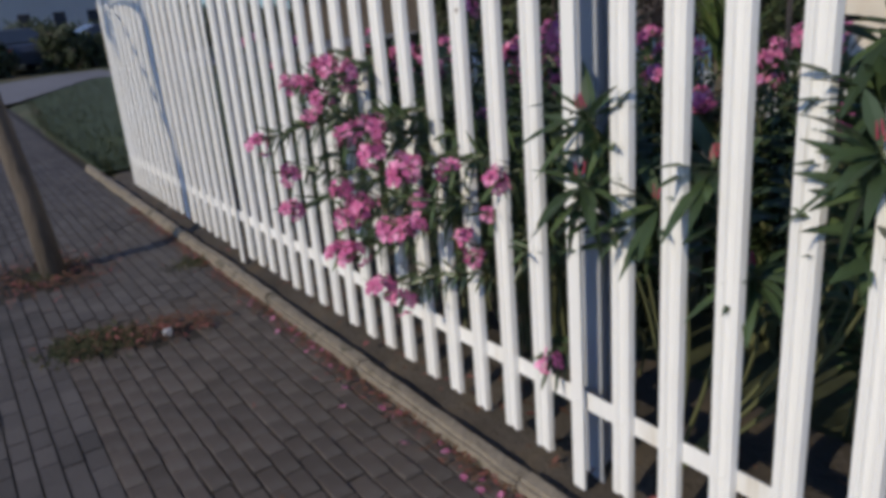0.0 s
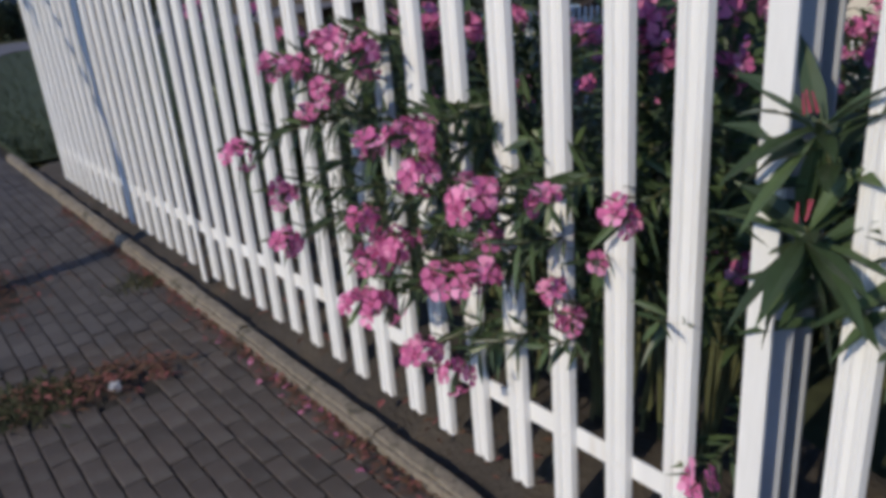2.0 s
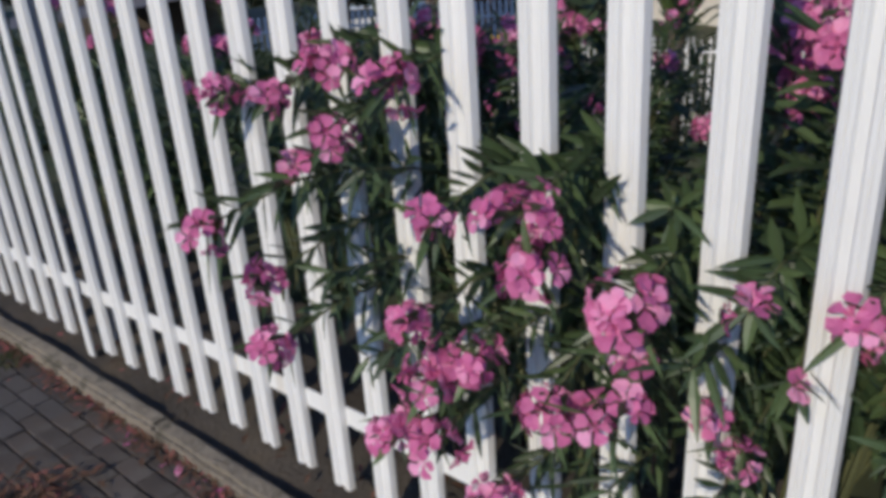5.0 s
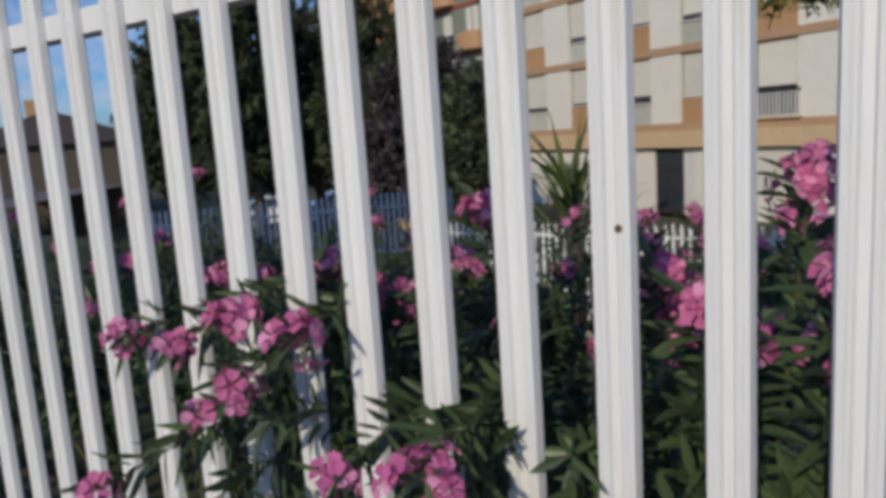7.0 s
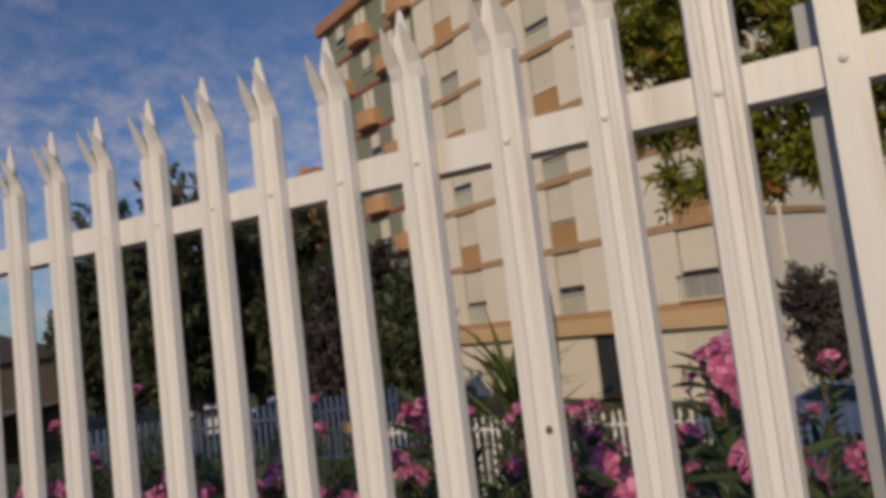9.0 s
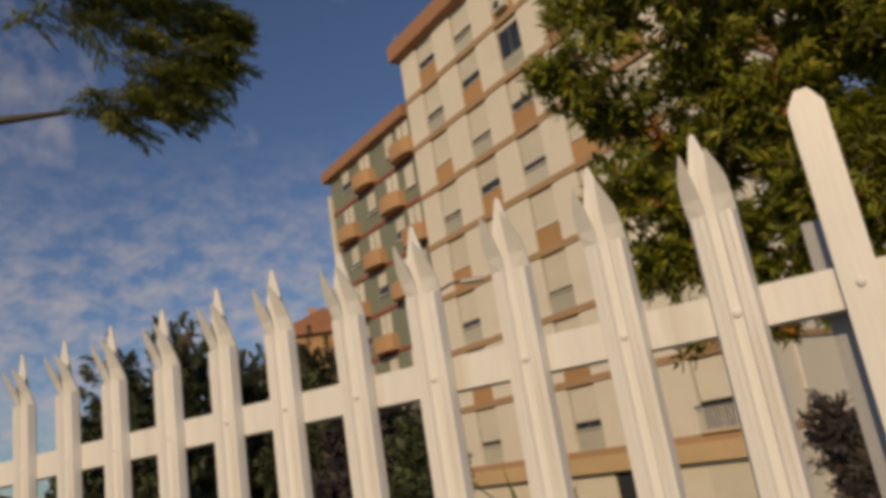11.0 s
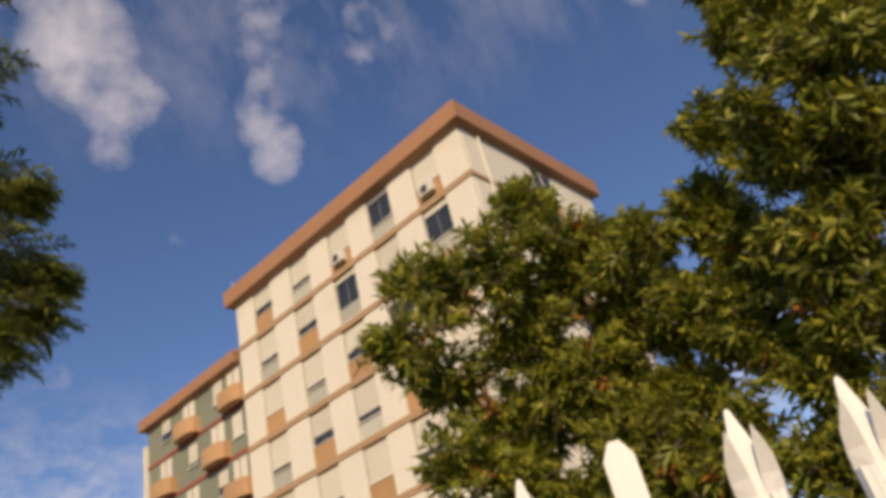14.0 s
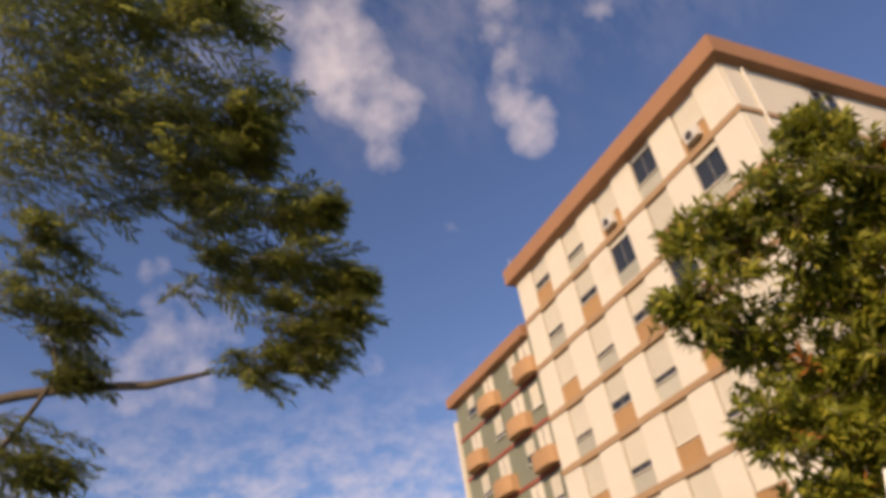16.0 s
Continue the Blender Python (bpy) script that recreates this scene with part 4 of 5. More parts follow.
tree("evergreen_tree", BASE_A, [(0, 0, -0.3), (0.05, 0.03, 2.4), (-0.1, 0.3, 3.6), (-0.3, 0.8, 4.5), (-0.5, 1.0, 5.2)], pads(BASE_A, PADS_A),
     TREELEAF, "evergreen tree with glossy olive-green leaves and a few orange ones", 31, (0.105, 0.034), 17, 2700, 0.09, 0.03, clump=True)
tree("evergreen_tree", BASE_B, [(0, 0, -0.3), (0.0, -0.05, 1.8), (-0.1, -0.05, 3.4), (-0.4, 0.0, 4.8), (-0.6, -0.3, 6.4)], pads(BASE_B, PADS_B),
     TREELEAF, "tall evergreen tree with glossy olive-green leaves", 37, (0.105, 0.034), 17, 3500, 0.12, 0.012, clump=True)


def fern_tree():
    """Tall tree with drooping feathery sprays in flat pads."""
    rng = random.Random(51)
    base = Vector((1.05, 8.9, 0.0))
    t = empty("feathery_tree", Matrix.Translation(base), "tall tree with drooping dark feathery sprays", "tree")
    wood, leaves = Soup(), Soup()
    trunk = [Vector((0, 0, -0.2)), Vector((0.05, 0, 2.5)), Vector((0.0, 0.05, 5)), Vector((0.1, -0.2, 7)), Vector((0.05, -0.5, 8.6))]
    v, f = tube(trunk, [0.18, 0.16, 0.13, 0.09, 0.04], 10)
    wood.add(v, f)

    def spray(p, d, length, n):
        q = p + d * length + Vector((0, 0, -0.2 * length))
        v, f = tube([p, (p + q) / 2 + Vector((0, 0, 0.06 * length)), q], [0.006, 0.004, 0.002], 4)
        wood.add(v, f)
        side = d.cross(Vector((0, 0, 1))).normalized()
        for i in range(n):
            u = (i + 0.5) / n
            a = p.lerp(q, u) + Vector((0, 0, 0.06 * length * (1 - abs(2 * u - 1))))
            for s in (-1, 1):
                e = (side * s * 0.8 + d * 0.75 + Vector((0, 0, rng.uniform(-0.45, 0.1)))).normalized()
                ln = length * 0.42 * (1.15 - 0.6 * u) * rng.uniform(0.7, 1.2)
                for k in range(6):
                    leaves.leaf(a + e * (ln * k / 6), e + side * s * rng.uniform(-0.6, 0.6) + d * rng.uniform(-0.3, 0.7) + Vector((0, 0, rng.uniform(-0.6, 0.2))), Vector((0, 0, 1)), rng.uniform(0.055, 0.11), rng.uniform(0.015, 0.026), 0.1)

    fern_pads = [((0.36, 6.65, 8.05), 0.59), ((0.95, 6.24, 7.83), 0.57), ((1.32, 5.67, 7.74), 0.48), ((1.55, 5.16, 7.60), 0.29), ((0.87, 6.87, 7.42), 0.57), ((1.44, 6.43, 7.19), 0.49), ((1.81, 5.89, 7.06), 0.44),
                 ((2.09, 5.46, 6.83), 0.24), ((2.27, 5.60, 6.59), 0.19), ((2.01, 6.14, 6.71), 0.32), ((1.59, 6.80, 6.73), 0.46), ((0.98, 7.41, 6.96), 0.52), ((2.31, 6.16, 6.33), 0.32), ((2.64, 5.72, 6.19), 0.27),
                 ((2.83, 5.33, 6.07), 0.15), ((2.46, 6.43, 5.90), 0.32), ((2.79, 6.00, 5.75), 0.34), ((3.05, 5.60, 5.58), 0.23), ((3.21, 5.38, 5.47), 0.13), ((3.02, 5.98, 5.34), 0.28), ((3.21, 5.59, 5.22), 0.17),
                 ((2.94, 6.39, 5.06), 0.24), ((3.17, 5.94, 5.00), 0.22), ((1.37, 7.43, 6.25), 0.28), ((1.38, 7.84, 5.82), 0.35), ((1.71, 7.71, 5.62), 0.28),
                 ((1.85, 7.76, 5.19), 0.21), ((1.68, 8.33, 4.63), 0.35), ((1.93, 8.19, 4.42), 0.19), ((1.66, 8.61, 4.19), 0.25)]
    limbs(wood, trunk[2:], [Vector(c) - base for c, _ in fern_pads], 0.05)
    # low bare limb
    bare = [Vector(q) - base for q in ((1.51, 8.83, 5.21), (1.78, 8.28, 5.17), (2.11, 7.79, 5.13), (2.46, 7.28, 5.02), (2.74, 6.73, 4.99))]
    v, f = tube([trunk[2] * 0.9] + bare, [0.07, 0.055, 0.05, 0.045, 0.04, 0.02], 7)
    wood.add(v, f)
    for c, r in fern_pads:
        c = Vector(c) - base
        out = Vector((c.x, c.y, 0)).normalized()
        for k in range(int(16 + 58 * r)):
            q = c + Vector((rng.gauss(0, 0.56), rng.gauss(0, 0.56), rng.gauss(0, 0.38))) * r
            d = (out * 0.9 + Vector((rng.gauss(0.3, 0.5), rng.gauss(0, 0.5), rng.gauss(-0.15, 0.22)))).normalized()
            spray(q, d, 0.10 + r * rng.uniform(0.7, 1.1), 6)
    wood.make("trunk", BARK, t, smooth=True)
    leaves.make("crown", FERN, t, "dark feathery leaf sprays", kind="stuff")


fern_tree()

# slim street tree on the pavement
tree("street_tree", (-0.88, 4.87, -0.03), [(0, 0, -0.05), (-0.03, 0.06, 0.5), (-0.10, 0.16, 1.2), (-0.17, 0.26, 2.0), (-0.2, 0.34, 2.9), (-0.2, 0.4, 4.0)],
     [((-0.2, 0.7, 3.9), (1.0, 1.0, 0.9)), ((0.0, 1.4, 3.3), (0.7, 0.6, 0.6)), ((-0.02, 1.38, 2.15), (0.40, 0.42, 0.42))], TREELEAF, "slim street tree with a leaning grey-brown trunk", 61, (0.10, 0.045), 14, 240, 0.075)

# spear-leaved plant in the garden
rng = random.Random(71)
yz = land(3.1, 3.25)
yucca = empty("spear_plant", pose(3.1, 3.25, yz), "spear-leaved plant with stiff upright green leaves", "plant")
v, f = tube([(0, 0, -0.1), (0.02, 0, 1.0), (0, 0.02, 1.75 - yz - 0.55)], [0.05, 0.045, 0.035], 7)
mesh_object("stem", v, f, BARK, yucca, smooth=True)
spears = Soup()
for k in range(60):
    a = rng.uniform(0, 6.28)
    e = rng.uniform(0.15, 1.45)
    p = Vector((0, 0, 1.1 - yz - rng.uniform(0, 0.45)))
    spears.leaf(p, Vector((math.cos(a) * math.cos(e), math.sin(a) * math.cos(e), math.sin(e))), Vector((0, 0, 1)), rng.uniform(0.45, 0.75), rng.uniform(0.035, 0.055), rng.uniform(0, 0.12))
spears.make("leaves", SPEAR, yucca, kind="stuff")

# dark trees beyond the garden
for i, (az, d, top, w, mat) in enumerate(((52, 27, 8.0, 2.2, DARKLEAF), (47.5, 26, 8.6, 2.3, DARKLEAF), (43, 29, 7.6, 2.4, DARKLEAF), (38.5, 26, 7.2, 2.4, DARKLEAF), (34.0, 24, 5.4, 2.0, PURPLELEAF), (31.0, 22, 3.9, 1.7, DARKLEAF), (36, 23, 4.2, 2.0, PURPLELEAF))):
    x, y = -1 + d * math.cos(radians(az)), 1.4 + d * math.sin(radians(az))
    h = top + 2.6
    tree("dark_tree", (x, y, -2.62), [(0, 0, -0.2), (0.1, 0, h * 0.3), (0, 0.1, h * 0.6), (0, 0, h * 0.85)],
         [((0, 0, h * 0.62), (w * 0.8, w * 0.8, h * 0.36)), ((w * 0.3, w * 0.3, h * 0.42), (w, w, h * 0.24)), ((-w * 0.4, 0, h * 0.45), (w * 0.8, w * 0.9, h * 0.26))],
         mat, "dense dark evergreen tree beyond the garden" if mat is DARKLEAF else "dark purple-leaved tree beyond the garden", 90 + i, (0.30, 0.15), 18, 900, 0.2)
# shaded small tree by the side wall of the building
tree("dark_tree", (14.95, 2.25, -2.62), [(0, 0, -0.2), (0.05, 0, 1.2), (0, 0.05, 2.4), (0, 0, 3.4)], [((0, 0.05, 3.65), (0.75, 0.75, 0.85)), ((0.2, -0.7, 3.35), (0.85, 0.85, 0.9)), ((0.1, -0.3, 2.7), (0.9, 1.0, 0.6))], PURPLELEAF, "dark purple-leaved tree beside the white wall", 99, (0.17, 0.075), 14, 520, 0.08)

# ---------------------------------------------------------------- beyond the garden
def car(m, paint, label):
    """A parked car along local y, wheels on z = 0."""
    c = empty("car", m, label, "car", "parked cars")
    side = [(-2.05, 0.32), (-2.1, 0.72), (-1.95, 0.92), (-1.25, 1.0), (-0.55, 1.46), (0.75, 1.50), (1.55, 1.08), (2.02, 0.98), (2.1, 0.6), (2.05, 0.32)]
    bm = bmesh.new()
    rows = []
    for x, sc in ((-0.84, 0.0), (-0.80, 1.0), (0.80, 1.0), (0.84, 0.0)):
        rows.append([bm.verts.new((x * (1.0 if z < 1.02 else 0.82), y * (0.985 if sc == 0 else 1.0), 0.3 + (z - 0.3) * (0.97 if sc == 0 else 1.0))) for y, z in side])
    for a, b in zip(rows, rows[1:]):
        for i in range(len(side)):
            j = (i + 1) % len(side)
            bm.faces.new((a[i], a[j], b[j], b[i]))
    bm.faces.new(rows[0])
    bm.faces.new(list(reversed(rows[-1])))
    bmesh.ops.recalc_face_normals(bm, faces=bm.faces[:])
    part("body", bm, paint, c)
    for s in (-1, 1):
        bm = bmesh.new()
        ring = [(-1.05, 1.04), (-0.5, 1.40), (0.7, 1.44), (1.35, 1.08)]
        bm.faces.new([bm.verts.new((s * (0.845 if z < 1.1 else 0.70), y, z)) for y, z in ring])
        part("side_window", bm, DARKGLASS, c)
        for y in (-1.28, 1.28):
            bm = bmesh.new()
            bmesh.ops.create_cone(bm, cap_ends=True, segments=18, radius1=0.31, radius2=0.31, depth=0.2, matrix=Matrix.Translation((s * 0.76, y, 0.31)) @ Matrix.Rotation(radians(90), 4, "Y"))
            w = part("wheel", bm, RUBBER, c)
            bm = bmesh.new()
            bmesh.ops.create_cone(bm, cap_ends=True, segments=14, radius1=0.19, radius2=0.17, depth=0.03, matrix=Matrix.Translation((s * 0.87, y, 0.31)) @ Matrix.Rotation(radians(90), 4, "Y"))
            part("rim", bm, ZINC, w)
    for y, z0, z1, dy in ((-1.27, 1.02, 1.44, 0.68), (1.57, 1.10, 1.47, -0.78)):
        bm = bmesh.new()
        bm.faces.new([bm.verts.new(q) for q in ((-0.62, y - 0.03 * (1 if dy > 0 else -1), z0), (0.62, y - 0.03 * (1 if dy > 0 else -1), z0), (0.58, y + dy, z1), (-0.58, y + dy, z1))])
        part("windscreen", bm, DARKGLASS, c)
    return c


car(pose(20.0, 1.6, -2.6, 0, 0, -26), CARWHITE, "white hatchback parked before the apartment block")
for x, y, rz, p, lab in ((26.2, 25.0, 50, CARWHITE, "white car parked under the trees"), (28.1, 22.2, 50, CARDARK, "dark car parked under the trees"), (29.6, 19.6, 50, CARDARK, "dark car parked under the trees"), (24.2, 27.6, 50, CARWHITE, "white car parked under the trees")):
    car(pose(x, y, -2.6, 0, 0, rz), p, lab)

# blue railing continuing the far fence
rail = empty("blue_railing", pose(8.5, 15.5, -2.55, 0, 0, 225), "blue painted steel railing beyond the garden", "railing")
for i in range(52):
    box("bar", -0.012, 0.1 + 0.13 * i - 0.03, 0.1, 0.012, 0.1 + 0.13 * i + 0.03, 2.7, BLUEPAINT, rail)
for z in (0.3, 1.4, 2.4):
    box("rail", 0.013, 0.0, z - 0.03, 0.05, 6.8, z + 0.03, BLUEPAINT, rail)

# street lamp before the apartment block
lamp = empty("street_lamp", pose(14.39, 9.92, -2.62), "slim dark street lamp with a single arm", "street lamp")
v, f = tube([(0, 0, 0), (0, 0, 8.14)], [0.07, 0.045], 8)
mesh_object("pole", v, f, DOORWOOD, lamp)
v, f = tube([(0, 0, 8.14 - 0.1), (0.45 * 0.5, -0.90 * 0.5, 8.14 + 0.1), (0.45, -0.90, 8.14 + 0.12)], [0.035, 0.03, 0.025], 6)
mesh_object("arm", v, f, DOORWOOD, lamp)
bm = box_bm(-0.28, -0.1, -0.06, 0.28, 0.1, 0.05, 0.03)
head = part("lamp_head", bm, ZINC, lamp, "grey lamp head")
head.location = (0.45, -0.90, 8.14 + 0.1)
head.rotation_euler = (0, 0, math.atan2(-0.90, 0.45))

# small yellow building and tiled house among the trees
kiosk = empty("yellow_hut", pose(25.0, 21.5, -2.62, 0, 0, 40), "small yellow rendered hut among the trees", "hut")
box("wall", -1.3, -1.2, 0, 1.3, 1.2, 3.1, YELLOW, kiosk)
box("roof", -1.5, -1.4, 3.1, 1.5, 1.4, 3.3, ROOFTILE, kiosk)
box("window", -1.32, -0.5, 1.2, -1.3, 0.5, 2.2, DARKGLASS, kiosk)


def house(x, y, rz, w, d, h, roof, label, wallmat=None, roofmat=None):
    hs = empty("house", pose(x, y, -2.62, 0, 0, rz), label, "house")
    box("wall", -w / 2, -d / 2, 0, w / 2, d / 2, h, wallmat or FARWALL, hs)
    bm = bmesh.new()
    a = [bm.verts.new(q) for q in ((-w / 2 - 0.4, -d / 2 - 0.4, h), (w / 2 + 0.4, -d / 2 - 0.4, h), (w / 2 + 0.4, d / 2 + 0.4, h), (-w / 2 - 0.4, d / 2 + 0.4, h))]
    r = [bm.verts.new((-w / 2 + 0.6, 0, h + roof)), bm.verts.new((w / 2 - 0.6, 0, h + roof))]
    for q in ((a[0], a[1], r[1], r[0]), (a[2], a[3], r[0], r[1]), (a[1], a[2], r[1]), (a[3], a[0], r[0]), tuple(reversed(a))):
        bm.faces.new(q)
    part("roof", bm, roofmat or ROOFTILE, hs)
    n = max(2, int(w / 2.6))
    for s in range(max(1, int(h / 3))):
        for i in range(n):
            for side in (-1, 1):
                x0 = -w / 2 + (i + 0.5) * w / n
                win = box("window", x0 - 0.5, side * (d / 2 + 0.004) - 0.003, 1.0 + 3 * s, x0 + 0.5, side * (d / 2 + 0.004) + 0.003, 2.4 + 3 * s, DARKGLASS, hs)
                box("sill", x0 - 0.6, side * (d / 2 + 0.06) - 0.05, 0.9 + 3 * s, x0 + 0.6, side * (d / 2 + 0.06) + 0.05, 0.995 + 3 * s, PLASTIC, win)
    box("chimney", -0.3, 0.4, h + roof - 0.6, 0.3, 1.0, h + roof + 0.9, PEACH, hs)
    return hs


house(46, 37.5, 40, 9, 8, 14.4, 2.0, "peach house with a clay tile roof behind the trees", PEACH)
house(24, 46, 62, 14, 9, 4.6, 1.8, "low brownish house with a dark roof", BARK, PURPLELEAF)
house(10, 78, 8, 22, 10, 12.0, 0.8, "pale apartment house beyond the road")
house(-4, 84, -6, 16, 10, 15.0, 0.8, "pale apartment house beyond the road")

# road across the end of the pavement, with cars and dark trees beyond it
road_rows = []
for x, near, far in ((-60, 8.0, 17.0), (-12, 12.5, 20.5), (-2.0, 15.6, 23.0), (0.2, 17.5, 24.3), (1.2, 19.7, 25.0), (2.4, 22.4, 26.2), (5.0, 24.3, 28.2), (10, 28.0, 33.0), (24, 38, 44)):
    road_rows.append(((x, near, max(land(x, near), -0.4) + 0.05), (x - 0.4, far, max(land(x, far), -0.4) + 0.05)))
bm = bmesh.new()
road_rows = [[bm.verts.new(q) for q in r] for r in road_rows]
for a, b in zip(road_rows, road_rows[1:]):
    bm.faces.new((a[0], b[0], b[1], a[1]))
tagged(part("road", bm, ASPHALT), "grey asphalt road beyond the lawn", "road", kind="structure")
for x, y, rz, p, lab in ((1.55, 31.4, 8, CARDARK, "dark car parked beyond the road"), (-2.6, 31.2, 95, CARWHITE, "white car parked beyond the road"), (5.0, 31.6, 97, CARDARK, "dark blue car parked beyond the road")):
    c = car(pose(x, y, 0.04 if x < 4 else -0.02, 0, 0, rz), p, lab)
    for s in (-0.6, 0.6):
        box("tail_lamp", s - 0.12, -2.13, 0.68, s + 0.12, -2.08, 0.84, LENSRED, c, "orange-red lamp lens")
for i, (x, y, h, w) in enumerate(((-3.5, 35, 2.3, 2.2), (0.0, 35.5, 1.9, 2.2), (2.6, 35, 2.1, 2.0), (5.4, 36, 1.8, 2.2), (8.5, 37, 2.3, 2.4), (-8, 36, 2.6, 2.6), (12, 38, 2.6, 2.5), (2.75, 29.3, 1.75, 0.85), (3.7, 29.6, 1.35, 0.8), (0.2, 29.0, 1.6, 0.9), (-1.4, 28.4, 1.5, 1.0))):
    tree("dark_shrub", (x, y, 0.0), [(0, 0, -0.2), (0.1, 0, h * 0.3), (0, 0.1, h * 0.5), (0, 0, h * 0.7)], [((0, 0, h * 0.52), (w, w, h * 0.5)), ((w * 0.5, 0, h * 0.40), (w, w, h * 0.42))], DARKLEAF, "dark broad shrub beyond the road", 140 + i, (0.22, 0.10), 14, 420, 0.08, category="shrub")

# ---------------------------------------------------------------- lawn
rng = random.Random(9)
verts, faces = [], []
nx, ny = 16, 40


def lawn_edge(y):
    """The lawn's edge along the pavement, curving away towards the road."""
    return -0.06 + 0.45 * smooth01((y - 11) / 9)


def road_edge(x):
    """The near edge of the road beyond the lawn."""
    return 17.2 + 2.2 * x if x < 2.4 else 22.48 + 0.75 * (x - 2.4)


for j in range(ny):
    for i in range(nx):
        y = 7.75 + 13 * j / (ny - 1)
        x = lawn_edge(y) + 0.55 * i
        y = 7.75 + (road_edge(x) - 7.75) * j / (ny - 1)
        verts.append((x + (0.06 * noise.noise((0, y * 1.2, 0)) if i == 0 else 0), y, max(land(x, y), -0.4) + 0.03 + 0.03 * noise.noise((x * 2, y * 2, 5))))
for j in range(ny - 1):
    for i in range(nx - 1):
        a = j * nx + i
        faces.append((a, a + 1, a + nx + 1, a + nx))
tagged(mesh_object("lawn", verts, faces, GRASS, smooth=True), "mown lawn with tree shade put into its colour and a dry edge", "lawn", kind="structure")
blades = Soup()
for k in range(9000):
    x, y = -0.03 + 7.5 * rng.random() ** 1.6, 7.8 + 14 * rng.random() ** 1.5
    if y > road_edge(x) - 0.1 or x < lawn_edge(y):
        continue
    p = Vector((x, y, max(land(x, y), -0.4) + 0.02))
    d = Vector((rng.gauss(0, 0.5), rng.gauss(0, 0.5), 1)).normalized()
    s = d.orthogonal().normalized() * 0.006
    blades.add([p - s, p + s, p + d * rng.uniform(0.05, 0.13)], [(0, 1, 2)])
tagged(blades.make("grass", GRASS, kind="stuff"), "short green and straw-coloured grass blades", "grass")

# ---------------------------------------------------------------- fallen leaves, petals and litter
rng = random.Random(12)
fallen = Soup()


def drop_leaf(x, y, z, size):
    a = rng.uniform(0, 6.28)
    fallen.leaf(Vector((x, y, z)), Vector((math.cos(a), math.sin(a), rng.uniform(-0.1, 0.35))), Vector((0, 0, 1)), size, size * rng.uniform(0.25, 0.5), rng.uniform(-0.1, 0.25))


for k in range(1700):
    drop_leaf(-0.126 - abs(rng.gauss(0, 0.032)), rng.uniform(0.4, 6.2), 0.006 + rng.uniform(0, 0.012), rng.uniform(0.012, 0.04))
for k in range(330):
    t = rng.uniform(0, 1) ** 1.7
    drop_leaf(-0.42 - 0.60 * t + rng.gauss(0, 0.06), 3.46 + 0.15 * t + rng.gauss(0, 0.08), 0.006 + rng.uniform(0, 0.025), rng.uniform(0.02, 0.06))
for k in range(760):
    a, r = rng.uniform(0, 6.28), 0.12 + abs(rng.gauss(0, 0.22))
    drop_leaf(-0.95 + r * math.cos(a), 4.87 + r * math.sin(a), 0.004 + rng.uniform(0, 0.02), rng.uniform(0.02, 0.05))
for k in range(70):
    drop_leaf(rng.uniform(-1.8, -0.2), rng.uniform(1.4, 6.5), 0.004, rng.uniform(0.01, 0.03))
for k in range(700):
    drop_leaf(rng.uniform(-0.02, 0.5), rng.uniform(-1, 6.5), 0.06 + rng.uniform(0, 0.03), rng.uniform(0.015, 0.06))
tagged(fallen.make("fallen_leaves", LITTERLEAF, kind="stuff"), "brown and reddish fallen leaves along the kerb", "leaves")
shed = Soup()
for k in range(32):
    y = rng.choice((rng.gauss(2.75, 0.28), rng.uniform(1.5, 3.6)))
    p = Vector((-0.138 - abs(rng.gauss(0, 0.035)), y, 0.010))
    flower(shed, p, Vector((rng.gauss(0, 0.4), rng.gauss(0, 0.4), 1)), rng.uniform(0.008, 0.013), rng)
for x, y in ((-0.29, 2.28), (-0.185, 2.17), (-0.24, 1.93), (-0.165, 1.80), (-0.20, 1.57)):
    flower(shed, Vector((x, y, 0.011)), Vector((rng.gauss(0, 0.3), rng.gauss(0, 0.3), 1)), 0.015, rng)
tagged(shed.make("fallen_petals", PETAL, kind="stuff"), "fallen pink flowers on the paving", "petals")


def crumpled_paper():
    bm = bmesh.new()
    bmesh.ops.create_icosphere(bm, subdivisions=3, radius=0.036)
    for v in bm.verts:
        v.co *= 0.75 + 0.55 * noise.noise(v.co * 45) + 0.2 * noise.noise(v.co * 110)
        v.co.z = max(v.co.z * 0.9, -0.024)
    ob = part("crumpled_paper", bm, GREYPAPER)
    ob.location = (-0.60, 3.42, 0.022)
    ob.scale = (0.72, 0.8, 0.72)
    tagged(ob, "crumpled white paper scrap on the paving", "litter")


crumpled_paper()
# weeds in the open patch of the paving
weeds = Soup()
for k in range(1300):
    c = rng.choice(((-0.95, 3.60), (-0.98, 3.54), (-0.8, 3.58), (-0.88, 3.50), (-0.92, 3.64), (-0.74, 3.53), (-0.2, 4.4), (-0.95, 4.9)))
    wide = 0.11 if c == (-0.95, 4.9) else 0.06
    p = Vector((c[0] + rng.gauss(0, wide), c[1] + rng.gauss(0, wide), -0.004))
    weeds.leaf(p, Vector((rng.gauss(0, 0.6), rng.gauss(0, 0.6), 1)), Vector((0, 1, 0)), rng.uniform(0.02, 0.065), 0.009)
tagged(weeds.make("weeds", WEED, kind="stuff"), "small weeds in the paving joints", "weeds")

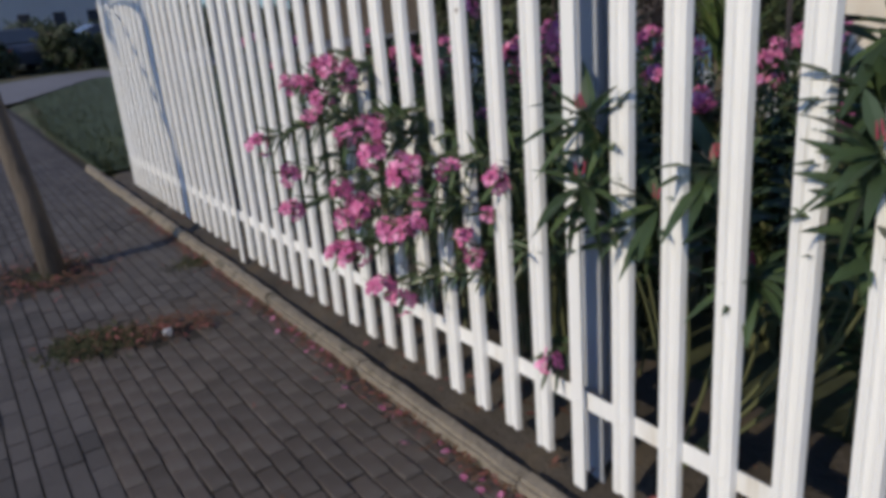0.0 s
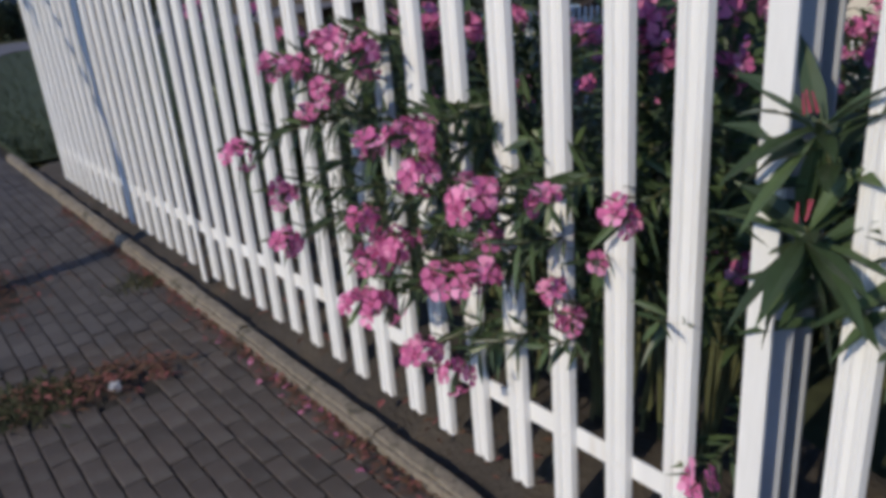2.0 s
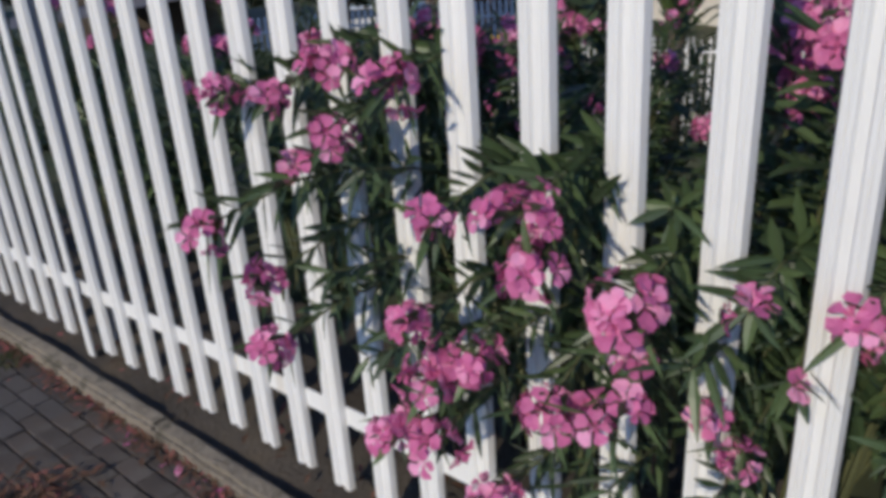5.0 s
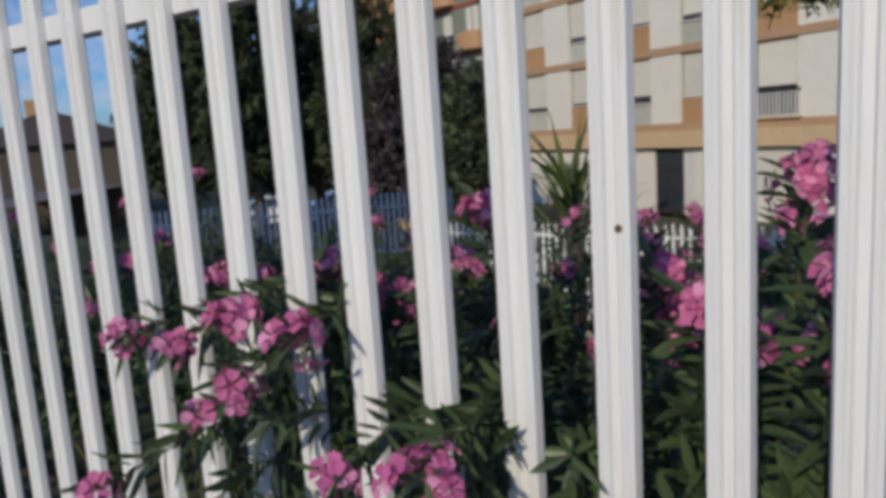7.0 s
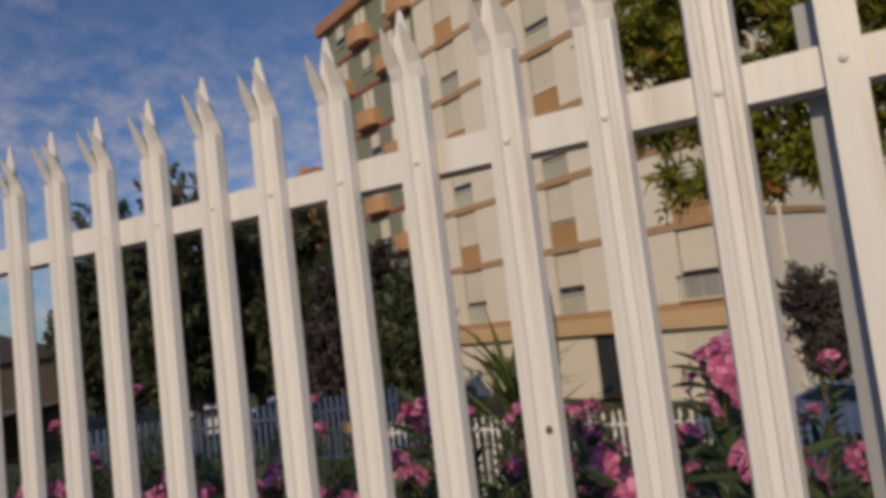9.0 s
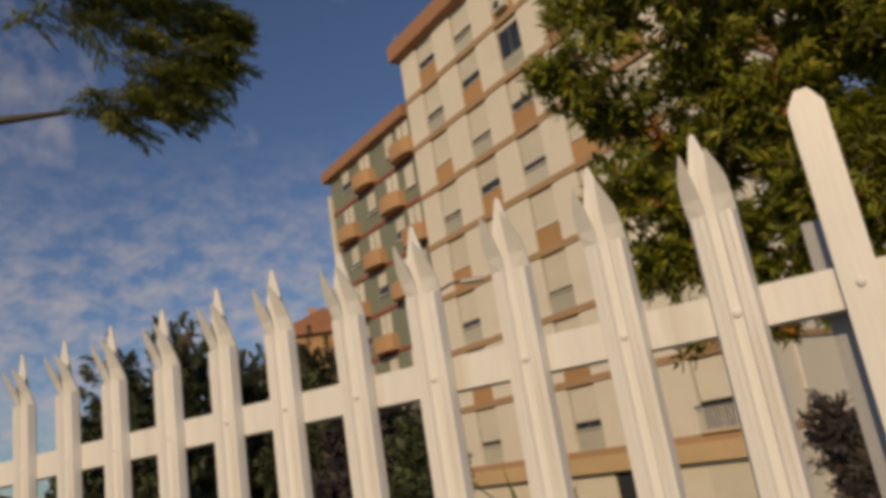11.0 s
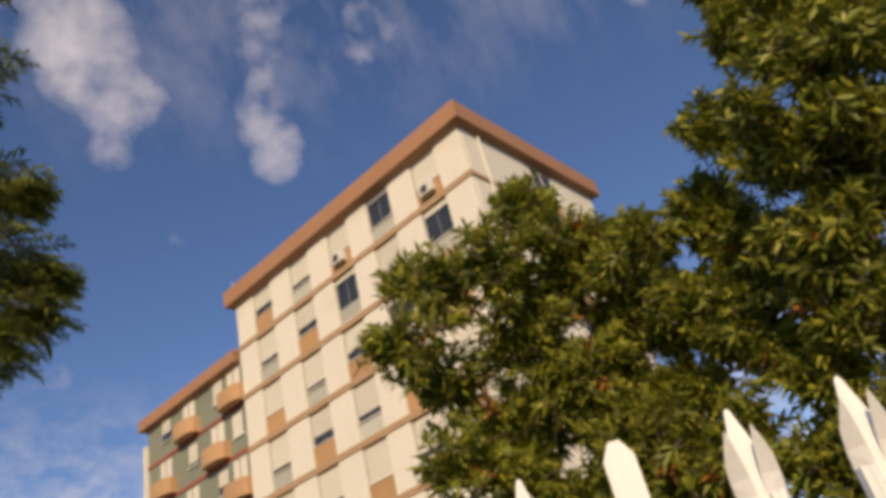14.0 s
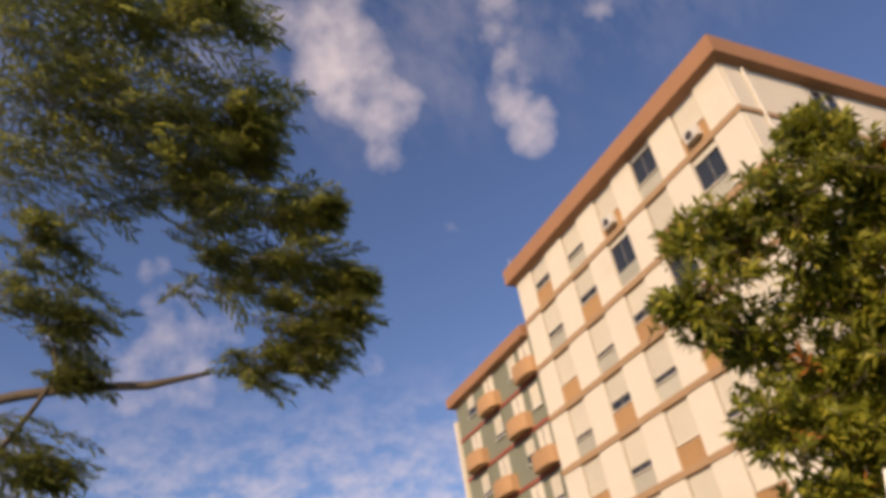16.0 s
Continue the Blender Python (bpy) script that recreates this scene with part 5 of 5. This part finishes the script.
# ---------------------------------------------------------------- pavement
pave = tagged(mesh_object("pavement", [(-3.2, -3.4, -0.012), (-0.112, -3.4, -0.012), (-0.112, 7.7, -0.012), (-0.02, 7.9, -0.012), (-0.06, 12, -0.012), (0.3, 18, -0.012), (-3.2, 18, -0.012)], [(0, 1, 2, 3, 4, 5, 6)], JOINT),
              "brown-grey block pavement with dirt-filled joints", "pavement", kind="structure")
BL, BW = 0.135, 0.070


def brick_mesh(seed):
    rng = random.Random(seed)
    bm = bmesh.new()
    l, w = BL / 2 - 0.0022, BW / 2 - 0.0030
    lo = [bm.verts.new((x, y, -0.02)) for x, y in ((-w, -l), (w, -l), (w, l), (-w, l))]
    mid = [bm.verts.new((x, y, -0.004)) for x, y in ((-w, -l), (w, -l), (w, l), (-w, l))]
    top = [bm.verts.new((x * 0.88 + rng.uniform(-0.0015, 0.0015), y * 0.94 + rng.uniform(-0.0015, 0.0015), rng.uniform(-0.0014, 0.0014))) for x, y in ((-w, -l), (w, -l), (w, l), (-w, l))]
    for a, b in ((lo, mid), (mid, top)):
        for i in range(4):
            j = (i + 1) % 4
            bm.faces.new((a[i], a[j], b[j], b[i]))
    bm.faces.new(top)
    me = bpy.data.meshes.new("brick")
    bm.to_mesh(me)
    bm.free()
    me.materials.append(BRICK)
    return me


BRICKS_SHAPES = [brick_mesh(i) for i in range(6)]
rng = random.Random(4)
rest = Soup()
row = 0
x = -0.126 - BW / 2
while x > -3.15:
    y = -3.3 + (row % 2) * BL / 2 + rng.uniform(-0.012, 0.012)
    while y < (7.6 if x > -0.13 else 16.0):
        hole = (abs(y - 3.54 - 0.25 * (-0.75 - x)) < 0.13 and -1.06 < x < -0.45) or (abs(y - 4.87) < 0.30 and abs(x + 0.95) < 0.28)
        z = rng.uniform(-0.003, 0.003) + 0.006 * noise.noise((x * 1.5, y * 1.5, 2))
        if not hole:
            if -1.05 < x and 1.45 < y < 3.9:
                b = child("brick", BRICKS_SHAPES[rng.randrange(6)], pave, (x, y, z), radians(rng.uniform(-1.8, 1.8)))
                b.rotation_euler[0], b.rotation_euler[1] = radians(rng.uniform(-0.9, 0.9)), radians(rng.uniform(-1.4, 1.4))
                y += BL
                continue
            l, w = BL / 2 - 0.0028, BW / 2 - 0.0035
            rest.add([(x - w, y - l, z - 0.02), (x + w, y - l, z - 0.02), (x + w, y + l, z - 0.02), (x - w, y + l, z - 0.02), (x - w, y - l, z), (x + w, y - l, z), (x + w, y + l, z), (x - w, y + l, z)],
                     [(0, 1, 5, 4), (1, 2, 6, 5), (2, 3, 7, 6), (3, 0, 4, 7), (4, 5, 6, 7)])
        y += BL
    row += 1
    x -= BW
rest.make("paving_blocks", BRICKS, pave, kind="stuff")
